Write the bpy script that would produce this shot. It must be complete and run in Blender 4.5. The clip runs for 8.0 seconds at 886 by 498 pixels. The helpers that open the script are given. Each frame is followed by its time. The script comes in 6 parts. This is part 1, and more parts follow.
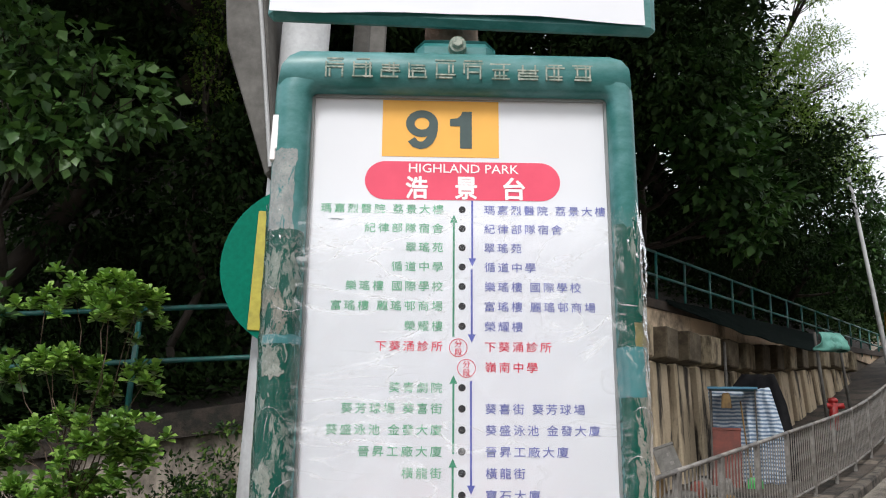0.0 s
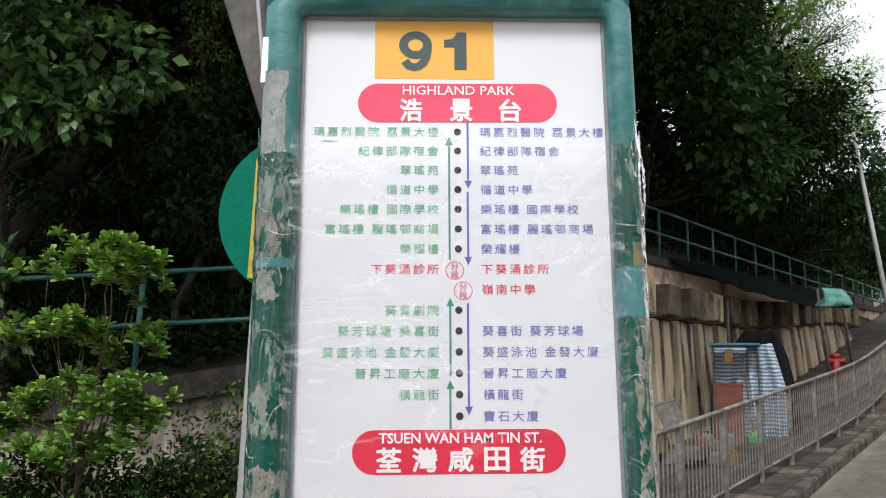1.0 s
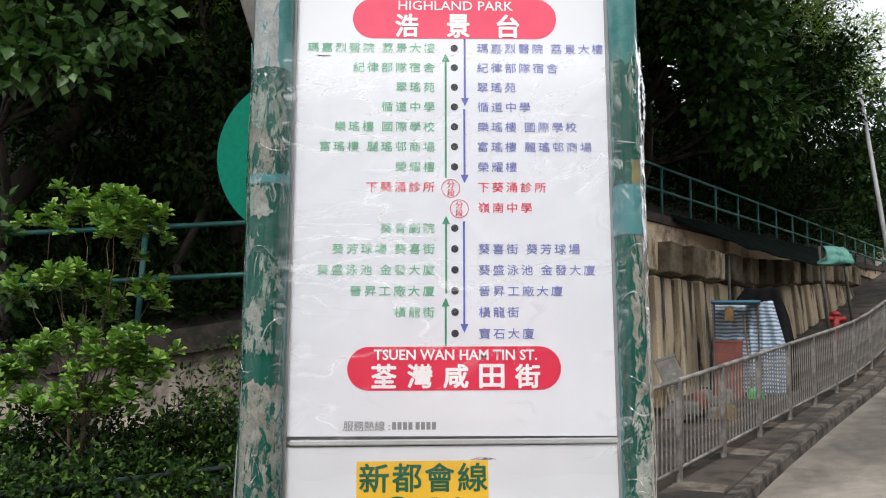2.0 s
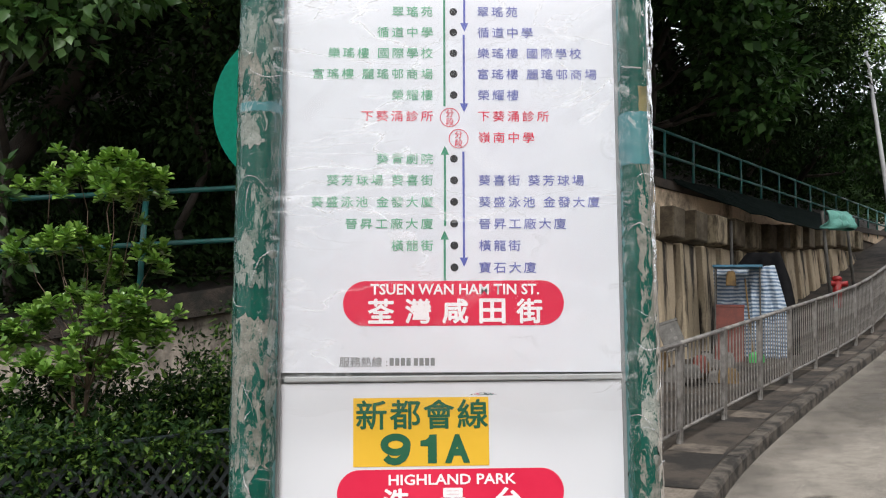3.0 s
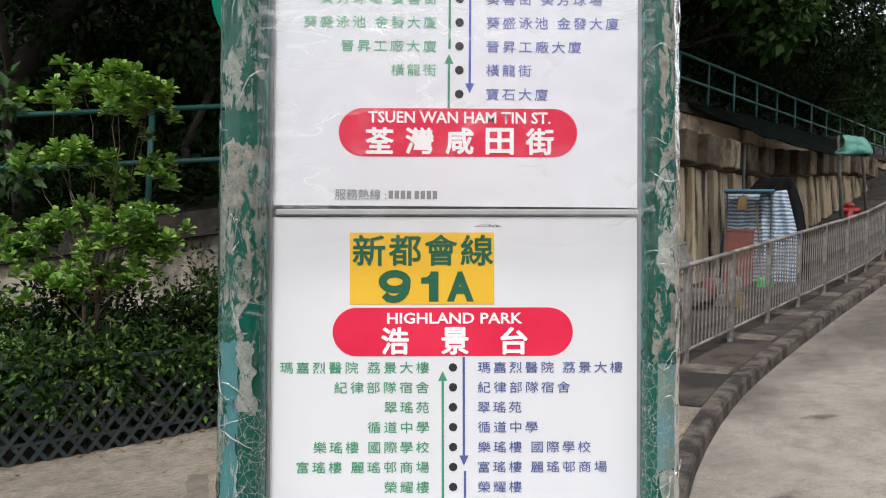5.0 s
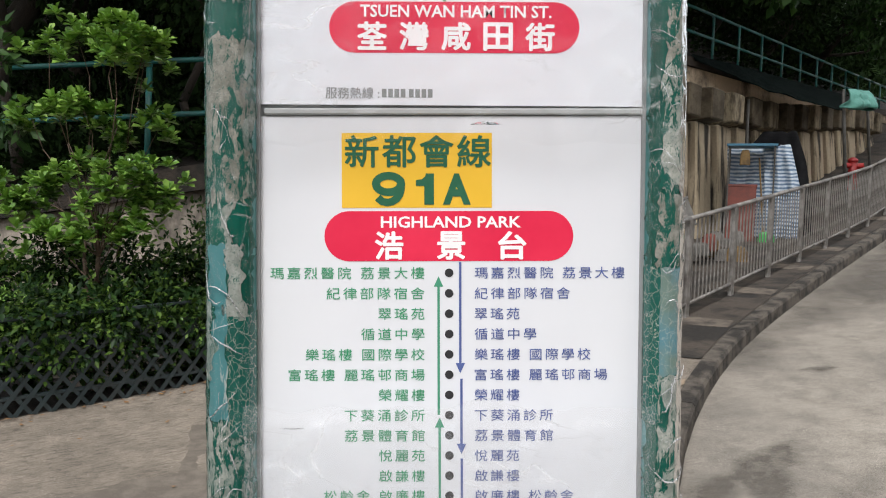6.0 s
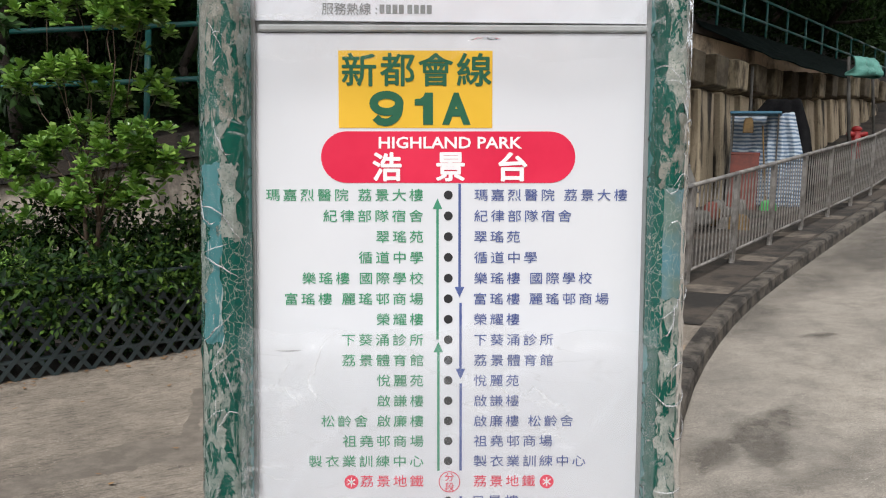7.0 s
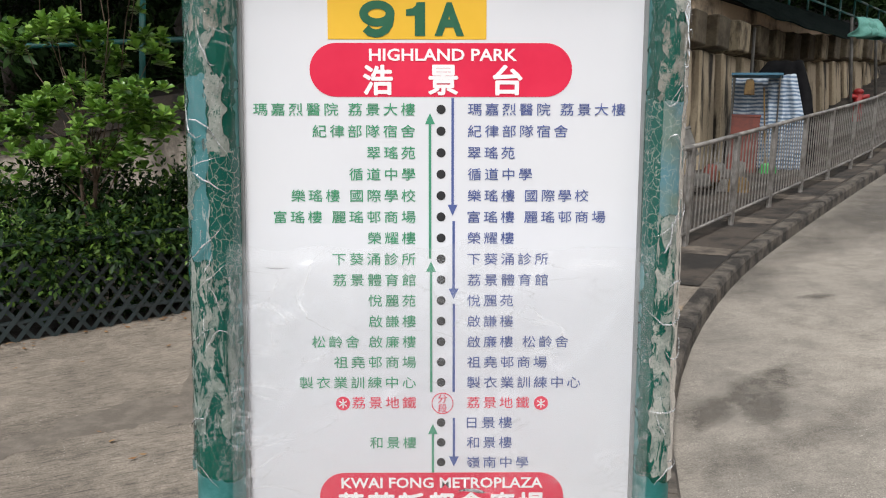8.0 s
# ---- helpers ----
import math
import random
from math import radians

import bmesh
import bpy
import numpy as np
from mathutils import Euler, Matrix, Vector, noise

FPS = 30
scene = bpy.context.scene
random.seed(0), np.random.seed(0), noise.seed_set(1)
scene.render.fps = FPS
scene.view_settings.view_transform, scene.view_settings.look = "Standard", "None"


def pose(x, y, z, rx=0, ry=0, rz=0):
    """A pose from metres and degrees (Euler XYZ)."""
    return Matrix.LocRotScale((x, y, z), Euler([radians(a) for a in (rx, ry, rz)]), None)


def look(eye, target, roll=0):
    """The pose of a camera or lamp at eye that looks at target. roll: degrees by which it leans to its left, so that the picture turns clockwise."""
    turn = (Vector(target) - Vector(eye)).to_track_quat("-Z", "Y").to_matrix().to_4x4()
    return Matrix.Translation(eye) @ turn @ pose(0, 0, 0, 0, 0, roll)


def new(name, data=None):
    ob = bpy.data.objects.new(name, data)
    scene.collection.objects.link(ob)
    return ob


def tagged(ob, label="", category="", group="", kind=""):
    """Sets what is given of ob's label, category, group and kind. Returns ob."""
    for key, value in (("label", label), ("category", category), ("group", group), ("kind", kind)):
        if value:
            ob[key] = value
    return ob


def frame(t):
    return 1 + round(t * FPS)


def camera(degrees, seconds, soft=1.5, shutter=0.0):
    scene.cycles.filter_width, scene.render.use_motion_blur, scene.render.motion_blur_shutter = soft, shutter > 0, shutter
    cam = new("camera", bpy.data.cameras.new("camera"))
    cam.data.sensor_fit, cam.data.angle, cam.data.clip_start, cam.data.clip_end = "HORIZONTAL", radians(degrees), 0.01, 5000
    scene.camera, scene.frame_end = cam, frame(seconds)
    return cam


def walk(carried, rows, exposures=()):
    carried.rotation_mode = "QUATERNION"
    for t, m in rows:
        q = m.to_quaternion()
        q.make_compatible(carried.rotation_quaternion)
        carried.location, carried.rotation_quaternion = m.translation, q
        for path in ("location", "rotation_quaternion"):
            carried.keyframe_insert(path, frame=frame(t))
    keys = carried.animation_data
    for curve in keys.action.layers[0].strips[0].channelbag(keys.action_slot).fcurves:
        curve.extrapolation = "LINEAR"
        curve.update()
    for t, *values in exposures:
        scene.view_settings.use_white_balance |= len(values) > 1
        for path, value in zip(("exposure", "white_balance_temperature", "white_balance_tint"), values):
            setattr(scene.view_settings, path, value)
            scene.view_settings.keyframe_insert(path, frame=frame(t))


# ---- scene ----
cam = camera(57.2, 8.0, soft=1.1)
PATH = [
    (0, (-0.035, -0.73, 1.666), (0.006, 1.21, 2.153), 2.4),
    (0.5, (-0.034, -0.717, 1.648), (0.004, 1.234, 2.085), 2.1),
    (1, (-0.027, -0.713, 1.633), (0.011, 1.246, 2.03), 1.7),
    (1.5, (-0.025, -0.707, 1.616), (0.007, 1.263, 1.955), 1.9),
    (2, (-0.02, -0.7, 1.599), (0.016, 1.277, 1.896), 1.9),
    (2.2, (-0.02, -0.693, 1.592), (0.016, 1.288, 1.866), 2.1),
    (3.3, (-0.014, -0.667, 1.567), (0.02, 1.322, 1.768), 1.7),
    (3.5, (-0.013, -0.664, 1.562), (0.02, 1.326, 1.751), 1.8),
    (4, (-0.012, -0.649, 1.547), (0.018, 1.345, 1.7), 2.3),
    (4.5, (-0.012, -0.637, 1.529), (0.008, 1.36, 1.648), 2.5),
    (5, (-0.008, -0.62, 1.501), (0.011, 1.379, 1.537), 2.3),
    (5.2, (-0.005, -0.614, 1.491), (0.018, 1.386, 1.504), 2.2),
    (6.3, (-0.002, -0.594, 1.45), (0.017, 1.404, 1.359), 2.3),
    (6.5, (-0.002, -0.592, 1.443), (0.02, 1.405, 1.34), 2.4),
    (7, (0.001, -0.588, 1.425), (0.021, 1.407, 1.283), 2.4),
    (7.5, (0.007, -0.585, 1.409), (0.031, 1.406, 1.225), 2.1),
    (8, (0.007, -0.577, 1.39), (0.033, 1.41, 1.163), 2.4),
]
walk(cam, [(t, look(eye, target, roll)) for t, eye, target, roll in PATH])

# ---- world, sun, exposure ----
world = bpy.data.worlds.new("overcast_sky")
scene.world = world
world.use_nodes = True
wn, wl = world.node_tree.nodes, world.node_tree.links
sky = wn.new("ShaderNodeTexSky")
sky.sky_type, sky.sun_disc = "NISHITA", False
sky.sun_elevation, sky.sun_rotation = radians(49), radians(155)
sky.air_density, sky.dust_density, sky.ozone_density = 1.0, 6.0, 1.0
cloud = wn.new("ShaderNodeMixRGB")
cloud.inputs["Fac"].default_value = 0.75
cloud.inputs["Color2"].default_value = (9.1, 9.4, 9.8, 1)
wl.new(sky.outputs["Color"], cloud.inputs["Color1"])
wl.new(cloud.outputs["Color"], wn["Background"].inputs["Color"])
wn["Background"].inputs["Strength"].default_value = 0.115
sun = new("sun", bpy.data.lights.new("sun", "SUN"))
sun.data.energy, sun.data.angle, sun.data.color = 2.2, radians(14), (1.0, 0.985, 0.975)
sun.matrix_world = look((-3.5, -7.5, 9.5), (0, 0, 0))
scene.view_settings.exposure = 0.35


# ---- materials ----
class Mat:
    """A node material with a Principled shader and short ways to wire it."""

    def __init__(self, name, rough=0.6, metal=0.0, spec=0.5):
        self.m = bpy.data.materials.new(name)
        self.m.use_nodes = True
        self.n, self.l = self.m.node_tree.nodes, self.m.node_tree.links
        self.b = self.n["Principled BSDF"]
        self.b.inputs["Roughness"].default_value = rough
        self.b.inputs["Metallic"].default_value = metal
        self.b.inputs["Specular IOR Level"].default_value = spec
        self.co = self.n.new("ShaderNodeTexCoord").outputs["Object"]

    def noise(self, scale, detail=4.0, rough=0.6, stretch=None, dist=0.0):
        t = self.n.new("ShaderNodeTexNoise")
        t.inputs["Scale"].default_value, t.inputs["Detail"].default_value = scale, detail
        t.inputs["Roughness"].default_value, t.inputs["Distortion"].default_value = rough, dist
        src = self.co
        if stretch:
            mp = self.n.new("ShaderNodeMapping")
            mp.inputs["Scale"].default_value = stretch
            self.l.new(src, mp.inputs["Vector"])
            src = mp.outputs["Vector"]
        self.l.new(src, t.inputs["Vector"])
        return t.outputs["Fac"]

    def voronoi(self, scale, feature="DISTANCE_TO_EDGE", stretch=None, warp=0.0):
        t = self.n.new("ShaderNodeTexVoronoi")
        t.feature = feature
        t.inputs["Scale"].default_value = scale
        src = self.co
        if stretch:
            mp = self.n.new("ShaderNodeMapping")
            mp.inputs["Scale"].default_value = stretch
            self.l.new(src, mp.inputs["Vector"])
            src = mp.outputs["Vector"]
        if warp:
            w = self.n.new("ShaderNodeTexNoise")
            w.inputs["Scale"].default_value, w.inputs["Detail"].default_value = scale * 0.8, 3.0
            self.l.new(src, w.inputs["Vector"])
            m = self.n.new("ShaderNodeVectorMath")
            m.operation = "MULTIPLY_ADD"
            m.inputs[1].default_value = (warp, warp, warp)
            self.l.new(w.outputs["Color"], m.inputs[0])
            self.l.new(src, m.inputs[2])
            src = m.outputs["Vector"]
        self.l.new(src, t.inputs["Vector"])
        return t.outputs["Distance"]

    def ramp(self, fac, *stops):
        r = self.n.new("ShaderNodeValToRGB")
        while len(r.color_ramp.elements) < len(stops):
            r.color_ramp.elements.new(0.5)
        for e, (p, c) in zip(r.color_ramp.elements, stops):
            e.position = p
            e.color = (c, c, c, 1) if isinstance(c, (int, float)) else (*c, 1)
        self.l.new(fac, r.inputs["Fac"])
        return r.outputs["Color"]

    def mix(self, fac, a, b, how="MIX"):
        x = self.n.new("ShaderNodeMixRGB")
        x.blend_type = how
        for sock, v in (("Fac", fac), ("Color1", a), ("Color2", b)):
            if isinstance(v, (int, float)):
                x.inputs[sock].default_value = v if sock == "Fac" else (v, v, v, 1)
            elif isinstance(v, tuple):
                x.inputs[sock].default_value = (*v, 1)
            else:
                self.l.new(v, x.inputs[sock])
        return x.outputs["Color"]

    def island(self):
        return self.n.new("ShaderNodeNewGeometry").outputs["Random Per Island"]

    def piece(self):
        return self.n.new("ShaderNodeObjectInfo").outputs["Random"]

    def color(self, v):
        if isinstance(v, tuple):
            self.b.inputs["Base Color"].default_value = (*v, 1)
        else:
            self.l.new(v, self.b.inputs["Base Color"])
        return self

    def rough(self, v):
        self.l.new(v, self.b.inputs["Roughness"])
        return self

    def bump(self, h, strength=0.3, dist=0.01):
        b = self.n.new("ShaderNodeBump")
        b.inputs["Strength"].default_value, b.inputs["Distance"].default_value = strength, dist
        self.l.new(h, b.inputs["Height"])
        self.l.new(b.outputs["Normal"], self.b.inputs["Normal"])
        return self


def worn(name, base, stain, scale=3.0, rough=0.7, bump=0.3, dist=0.006, grain=60.0, metal=0.0, stretch=None, lo=0.42, hi=0.68, streak=None, spec=0.5):
    """Base colour with stains of a second colour at two scales, and fine relief."""
    k = Mat(name, rough, metal, spec)
    big = k.ramp(k.noise(scale, 6, 0.65, stretch), (lo, 0.0), (hi, 1.0))
    fine = k.noise(grain, 5, 0.7)
    c = k.mix(big, base, stain)
    if streak:
        c = k.mix(0.75, c, k.ramp(k.noise(8, 8, 0.75, streak), (0.3, 0.35), (0.68, 1.0)), "MULTIPLY")
        c = k.mix(k.ramp(k.noise(1.1, 5, 0.6), (0.56, 0.0), (0.64, 0.45)), c, tuple(v * 0.5 for v in stain))
    k.color(k.mix(0.45, c, k.ramp(fine, (0.25, 0.25), (0.75, 1.0)), "MULTIPLY"))
    return k.bump(fine, bump, dist)


M = {}
def ground(name, base, stain, turn, scale, tine, dark, grit):
    """Brushed concrete: stains at two scales, brushed lines along one direction, pale grit and dark pits."""
    k = Mat(name, 0.88, 0.0, 0.35)
    rot = k.n.new("ShaderNodeMapping")
    rot.inputs["Rotation"].default_value = (0, 0, -radians(turn))
    k.l.new(k.co, rot.inputs["Vector"])
    plain, k.co = k.co, rot.outputs["Vector"]
    lines = k.noise(tine, 4, 0.6, (0.05, 1, 1), 0.25)
    rough = k.noise(tine * 0.5, 7, 0.75, (0.30, 1, 1), 0.4)
    k.co = plain
    c = k.mix(k.ramp(k.noise(scale, 6, 0.65), (0.38, 0.0), (0.68, 1.0)), base, stain)
    c = k.mix(k.ramp(k.noise(scale * 5, 7, 0.72), (0.45, 0.0), (0.72, 0.65)), c, tuple(v * 0.62 for v in stain))
    c = k.mix(1.0, c, k.ramp(rough, (0.30, dark), (0.52, 1.0)), "MULTIPLY")
    c = k.mix(1.0, c, k.ramp(lines, (0.30, dark + 0.1), (0.46, 1.0)), "MULTIPLY")
    fine = k.noise(120, 5, 0.75)
    c = k.mix(0.8, c, k.ramp(fine, (0.32, 0.25), (0.60, 1.0)), "MULTIPLY")
    spots = k.mix(1.0, k.ramp(k.voronoi(55, "F1"), (0.10, 1.0), (0.17, 0.0)), k.ramp(k.noise(4, 4, 0.7), (0.46, 0.0), (0.60, grit)), "MULTIPLY")
    c = k.mix(spots, c, (0.62, 0.58, 0.52))
    pits = k.mix(1.0, k.ramp(k.voronoi(38, "F1", (1.1, 0.9, 1)), (0.09, 1.0), (0.15, 0.0)), k.ramp(k.noise(3, 4, 0.7), (0.50, 0.0), (0.64, 0.8)), "MULTIPLY")
    k.color(k.mix(pits, c, tuple(v * 0.25 for v in stain)))
    k.bump(k.mix(0.5, fine, lines), 0.7, 0.008)
    return k


M["concrete_road"] = ground("road_concrete", (0.40, 0.358, 0.303), (0.25, 0.226, 0.195), 10, 0.75, 60, 0.80, 0.9)
M["pavement"] = ground("pavement_concrete", (0.355, 0.303, 0.245), (0.20, 0.169, 0.136), 30.5, 0.9, 80, 0.40, 0.7)
M["patch"] = worn("mortar_patch", (0.145, 0.122, 0.098), (0.215, 0.183, 0.15), 9.0, 0.9, 0.7, 0.006, 110)
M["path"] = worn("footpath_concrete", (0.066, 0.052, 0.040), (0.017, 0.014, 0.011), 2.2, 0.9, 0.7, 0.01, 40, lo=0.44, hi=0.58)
M["flag"] = worn("paving_flag_concrete", (0.17, 0.14, 0.11), (0.045, 0.037, 0.03), 6.0, 0.9, 0.5, 0.005, 60)
M["sand"] = worn("sandy_concrete", (0.33, 0.25, 0.17), (0.16, 0.13, 0.10), 5.0, 0.9, 0.6, 0.006, 90)
M["kerb"] = worn("kerb_concrete", (0.125, 0.106, 0.086), (0.022, 0.018, 0.014), 4.0, 0.85, 0.7, 0.01, 60, lo=0.42, hi=0.58)
M["wall"] = worn("retaining_wall_concrete", (0.47, 0.385, 0.27), (0.03, 0.024, 0.018), 2.0, 0.9, 0.5, 0.01, 30, stretch=(2.4, 2.4, 0.28), lo=0.52, hi=0.62)
k = Mat("block_concrete", 0.9)
pale = k.mix(k.ramp(k.noise(5, 6, 0.7, (1.5, 1.5, 0.5)), (0.42, 0.0), (0.6, 1.0)), (0.40, 0.33, 0.22), (0.09, 0.07, 0.045))
# browner, darker tone that some blocks take at random
brown_tone = k.mix(k.ramp(k.noise(4, 6, 0.7), (0.4, 0.0), (0.65, 1.0)), (0.060, 0.044, 0.026), (0.14, 0.115, 0.075))
k.color(k.mix(0.4, k.mix(k.ramp(k.piece(), (0.38, 0.0), (0.60, 1.0)), brown_tone, pale), k.ramp(k.noise(40, 5, 0.7), (0.25, 0.3), (0.75, 1.0)), "MULTIPLY"))
k.bump(k.noise(30, 5, 0.7), 0.6, 0.012)
M["block"] = k
M["wall_low"] = worn("bed_wall_concrete", (0.46, 0.40, 0.33), (0.10, 0.085, 0.07), 1.6, 0.9, 0.5, 0.01, 30, stretch=(1, 1, 0.5), lo=0.42, hi=0.62)
M["fascia"] = worn("fascia_render", (0.74, 0.58, 0.41), (0.08, 0.06, 0.042), 0.9, 0.9, 0.3, 0.006, 40, lo=0.50, hi=0.66)
# much darker than the buttress concrete, with upright streaks
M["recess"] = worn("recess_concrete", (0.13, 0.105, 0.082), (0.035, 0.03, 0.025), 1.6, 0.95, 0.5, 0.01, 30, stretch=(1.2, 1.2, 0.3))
M["cap"] = worn("wall_coping", (0.055, 0.040, 0.030), (0.022, 0.018, 0.014), 3.0, 0.9, 0.6, 0.01, 40)
M["bed_cap"] = worn("mossy_coping", (0.040, 0.030, 0.022), (0.010, 0.009, 0.006), 5.0, 0.95, 0.9, 0.02, 45, lo=0.40, hi=0.58)
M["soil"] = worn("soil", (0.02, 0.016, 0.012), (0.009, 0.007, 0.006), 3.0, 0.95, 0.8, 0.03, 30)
M["rail"] = worn("green_rail_paint", (0.012, 0.13, 0.115), (0.02, 0.08, 0.075), 6.0, 0.45, 0.15, 0.002, 90)
M["fence"] = worn("galvanised_fence", (0.30, 0.285, 0.265), (0.10, 0.087, 0.075), 5.0, 0.55, 0.2, 0.002, 90, metal=0.35)
M["pole"] = worn("grey_pole_paint", (0.42, 0.43, 0.44), (0.30, 0.30, 0.30), 5.0, 0.5, 0.1, 0.002, 80)
M["steel"] = worn("grey_sheet_steel", (0.13, 0.125, 0.115), (0.06, 0.056, 0.05), 7.0, 0.6, 0.2, 0.002, 60, metal=0.2, spec=0.3)
M["rust"] = worn("rusty_pipe", (0.25, 0.19, 0.14), (0.16, 0.075, 0.035), 22.0, 0.85, 0.8, 0.003, 200)
M["lattice"] = worn("lattice_plastic", (0.020, 0.035, 0.038), (0.035, 0.043, 0.044), 6.0, 0.55, 0.2, 0.002, 60)
M["bark"] = worn("bark", (0.042, 0.031, 0.022), (0.02, 0.015, 0.011), 9.0, 0.9, 0.9, 0.02, 60, stretch=(1, 1, 0.25))
M["disc"] = worn("disc_green_enamel", (0.0, 0.17, 0.108), (0.0, 0.145, 0.094), 5.0, 0.5, 0.05, 0.001, 90, spec=0.08)
M["disc_yellow"] = worn("disc_yellow_enamel", (0.50, 0.44, 0.06), (0.42, 0.37, 0.06), 9.0, 0.4, 0.05, 0.001, 90)
M["net"] = worn("dark_shade_net", (0.003, 0.007, 0.006), (0.008, 0.014, 0.013), 5.0, 0.95, 0.6, 0.02, 150, spec=0.05)
M["teal_tarp"] = worn("teal_tarpaulin", (0.12, 0.36, 0.30), (0.06, 0.22, 0.18), 3.0, 0.6, 0.4, 0.02, 40)
M["black"] = worn("black_sheet", (0.008, 0.008, 0.009), (0.016, 0.016, 0.017), 6.0, 0.9, 0.4, 0.01, 60, spec=0.1)
M["redboard"] = worn("red_brown_board", (0.17, 0.036, 0.022), (0.08, 0.022, 0.015), 4.0, 0.7, 0.2, 0.004, 60)
M["blue_board"] = worn("blue_board", (0.06, 0.20, 0.30), (0.04, 0.13, 0.2), 4.0, 0.5, 0.1, 0.004, 60)
M["white_junk"] = worn("pale_plastic", (0.17, 0.16, 0.145), (0.06, 0.055, 0.048), 9.0, 0.6, 0.1, 0.003, 60)
M["ochre"] = worn("ochre_cloth", (0.20, 0.125, 0.045), (0.09, 0.055, 0.025), 9.0, 0.8, 0.4, 0.006, 60)
M["label_old"] = worn("yellowed_label", (0.22, 0.19, 0.07), (0.10, 0.10, 0.05), 60.0, 0.5, 0.3, 0.001, 200)
M["red"] = worn("red_paint", (0.42, 0.02, 0.02), (0.25, 0.015, 0.015), 9.0, 0.45, 0.2, 0.003, 60)
M["lime"] = worn("green_plastic", (0.06, 0.42, 0.10), (0.04, 0.3, 0.08), 9.0, 0.45, 0.1, 0.003, 60)
M["dry"] = worn("dry_leaf", (0.30, 0.17, 0.07), (0.2, 0.09, 0.04), 20.0, 0.8, 0.2, 0.003, 90)
M["yellow_far"] = worn("yellow_paint", (0.7, 0.42, 0.05), (0.6, 0.36, 0.05), 4.0, 0.5, 0.1, 0.003, 60)

# damp on the road: a thin dark veil, blotched and grainy
k = Mat("damp_mark", 0.6, 0.0, 0.4)
k.color(k.mix(k.noise(60, 5), (0.075, 0.066, 0.055), (0.17, 0.152, 0.13)))
blot = k.ramp(k.noise(7, 6, 0.7), (0.30, 0.25), (0.58, 0.85))
see = k.n.new("ShaderNodeMixShader")
veil = k.n.new("ShaderNodeAttribute")
veil.attribute_name = "veil"
k.l.new(k.mix(1.0, k.mix(1.0, blot, k.ramp(k.noise(90, 4, 0.7), (0.30, 0.45), (0.60, 1.0)), "MULTIPLY"), veil.outputs["Fac"], "MULTIPLY"), see.inputs["Fac"])
k.l.new(k.n.new("ShaderNodeBsdfTransparent").outputs["BSDF"], see.inputs[1])
k.l.new(k.b.outputs["BSDF"], see.inputs[2])
k.l.new(see.outputs["Shader"], k.n["Material Output"].inputs["Surface"])
M["damp"] = k
k = Mat("damp_streak", 0.7, 0.0, 0.4)
k.color((0.12, 0.108, 0.093))
see = k.n.new("ShaderNodeMixShader")
veil = k.n.new("ShaderNodeAttribute")
veil.attribute_name = "veil"
k.l.new(k.mix(1.0, k.mix(1.0, k.ramp(k.noise(2.6, 5, 0.6), (0.36, 0.1), (0.62, 0.6)), k.ramp(k.noise(90, 4, 0.7), (0.30, 0.45), (0.60, 1.0)), "MULTIPLY"), veil.outputs["Fac"], "MULTIPLY"), see.inputs["Fac"])
k.l.new(k.n.new("ShaderNodeBsdfTransparent").outputs["BSDF"], see.inputs[1])
k.l.new(k.b.outputs["BSDF"], see.inputs[2])
k.l.new(see.outputs["Shader"], k.n["Material Output"].inputs["Surface"])
M["streak"] = k
# darker, blotchy veil over the upper stretch of road
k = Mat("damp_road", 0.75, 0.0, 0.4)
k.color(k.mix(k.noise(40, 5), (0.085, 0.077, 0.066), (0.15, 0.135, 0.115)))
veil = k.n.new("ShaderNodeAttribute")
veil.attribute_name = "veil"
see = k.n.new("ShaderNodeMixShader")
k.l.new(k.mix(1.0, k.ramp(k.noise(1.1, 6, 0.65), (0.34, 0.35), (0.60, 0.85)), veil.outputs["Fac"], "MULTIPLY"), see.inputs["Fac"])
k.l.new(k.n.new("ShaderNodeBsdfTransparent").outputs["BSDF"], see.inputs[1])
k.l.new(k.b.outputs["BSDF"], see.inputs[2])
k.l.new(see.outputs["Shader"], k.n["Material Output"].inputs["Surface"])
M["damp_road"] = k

# woven bag with blue stripes
k = Mat("striped_tarp", 0.45)
wv = k.n.new("ShaderNodeTexWave")
wv.wave_type, wv.bands_direction = "BANDS", "Z"
wv.inputs["Scale"].default_value, wv.inputs["Distortion"].default_value = 5.2, 3.0
wv.inputs["Detail"].default_value = 1.0
k.l.new(k.co, wv.inputs["Vector"])
k.color(k.mix(k.ramp(wv.outputs["Fac"], (0.42, 0.0), (0.58, 1.0)), (0.46, 0.52, 0.58), (0.10, 0.16, 0.25)))
k.bump(k.noise(6, 5), 0.9, 0.07)
M["striped"] = k


def leaf_mat(name, dark, mid, light, rough=0.42, spec=0.22, thin=0.14):
    k = Mat(name, rough, 0.0, spec)
    r = k.ramp(k.island(), (0.0, dark), (0.55, mid), (1.0, light))
    k.color(k.mix(0.3, r, k.ramp(k.noise(35, 3), (0.3, 0.5), (0.7, 1.0)), "MULTIPLY"))
    tr = k.n.new("ShaderNodeBsdfTranslucent")
    tr.inputs["Color"].default_value = (mid[0] * 1.5, mid[1] * 1.6, mid[2] * 0.8, 1)
    ms = k.n.new("ShaderNodeMixShader")
    ms.inputs["Fac"].default_value = thin
    out = k.n["Material Output"]
    k.l.new(k.b.outputs["BSDF"], ms.inputs[1])
    k.l.new(tr.outputs["BSDF"], ms.inputs[2])
    k.l.new(ms.outputs["Shader"], out.inputs["Surface"])
    return k


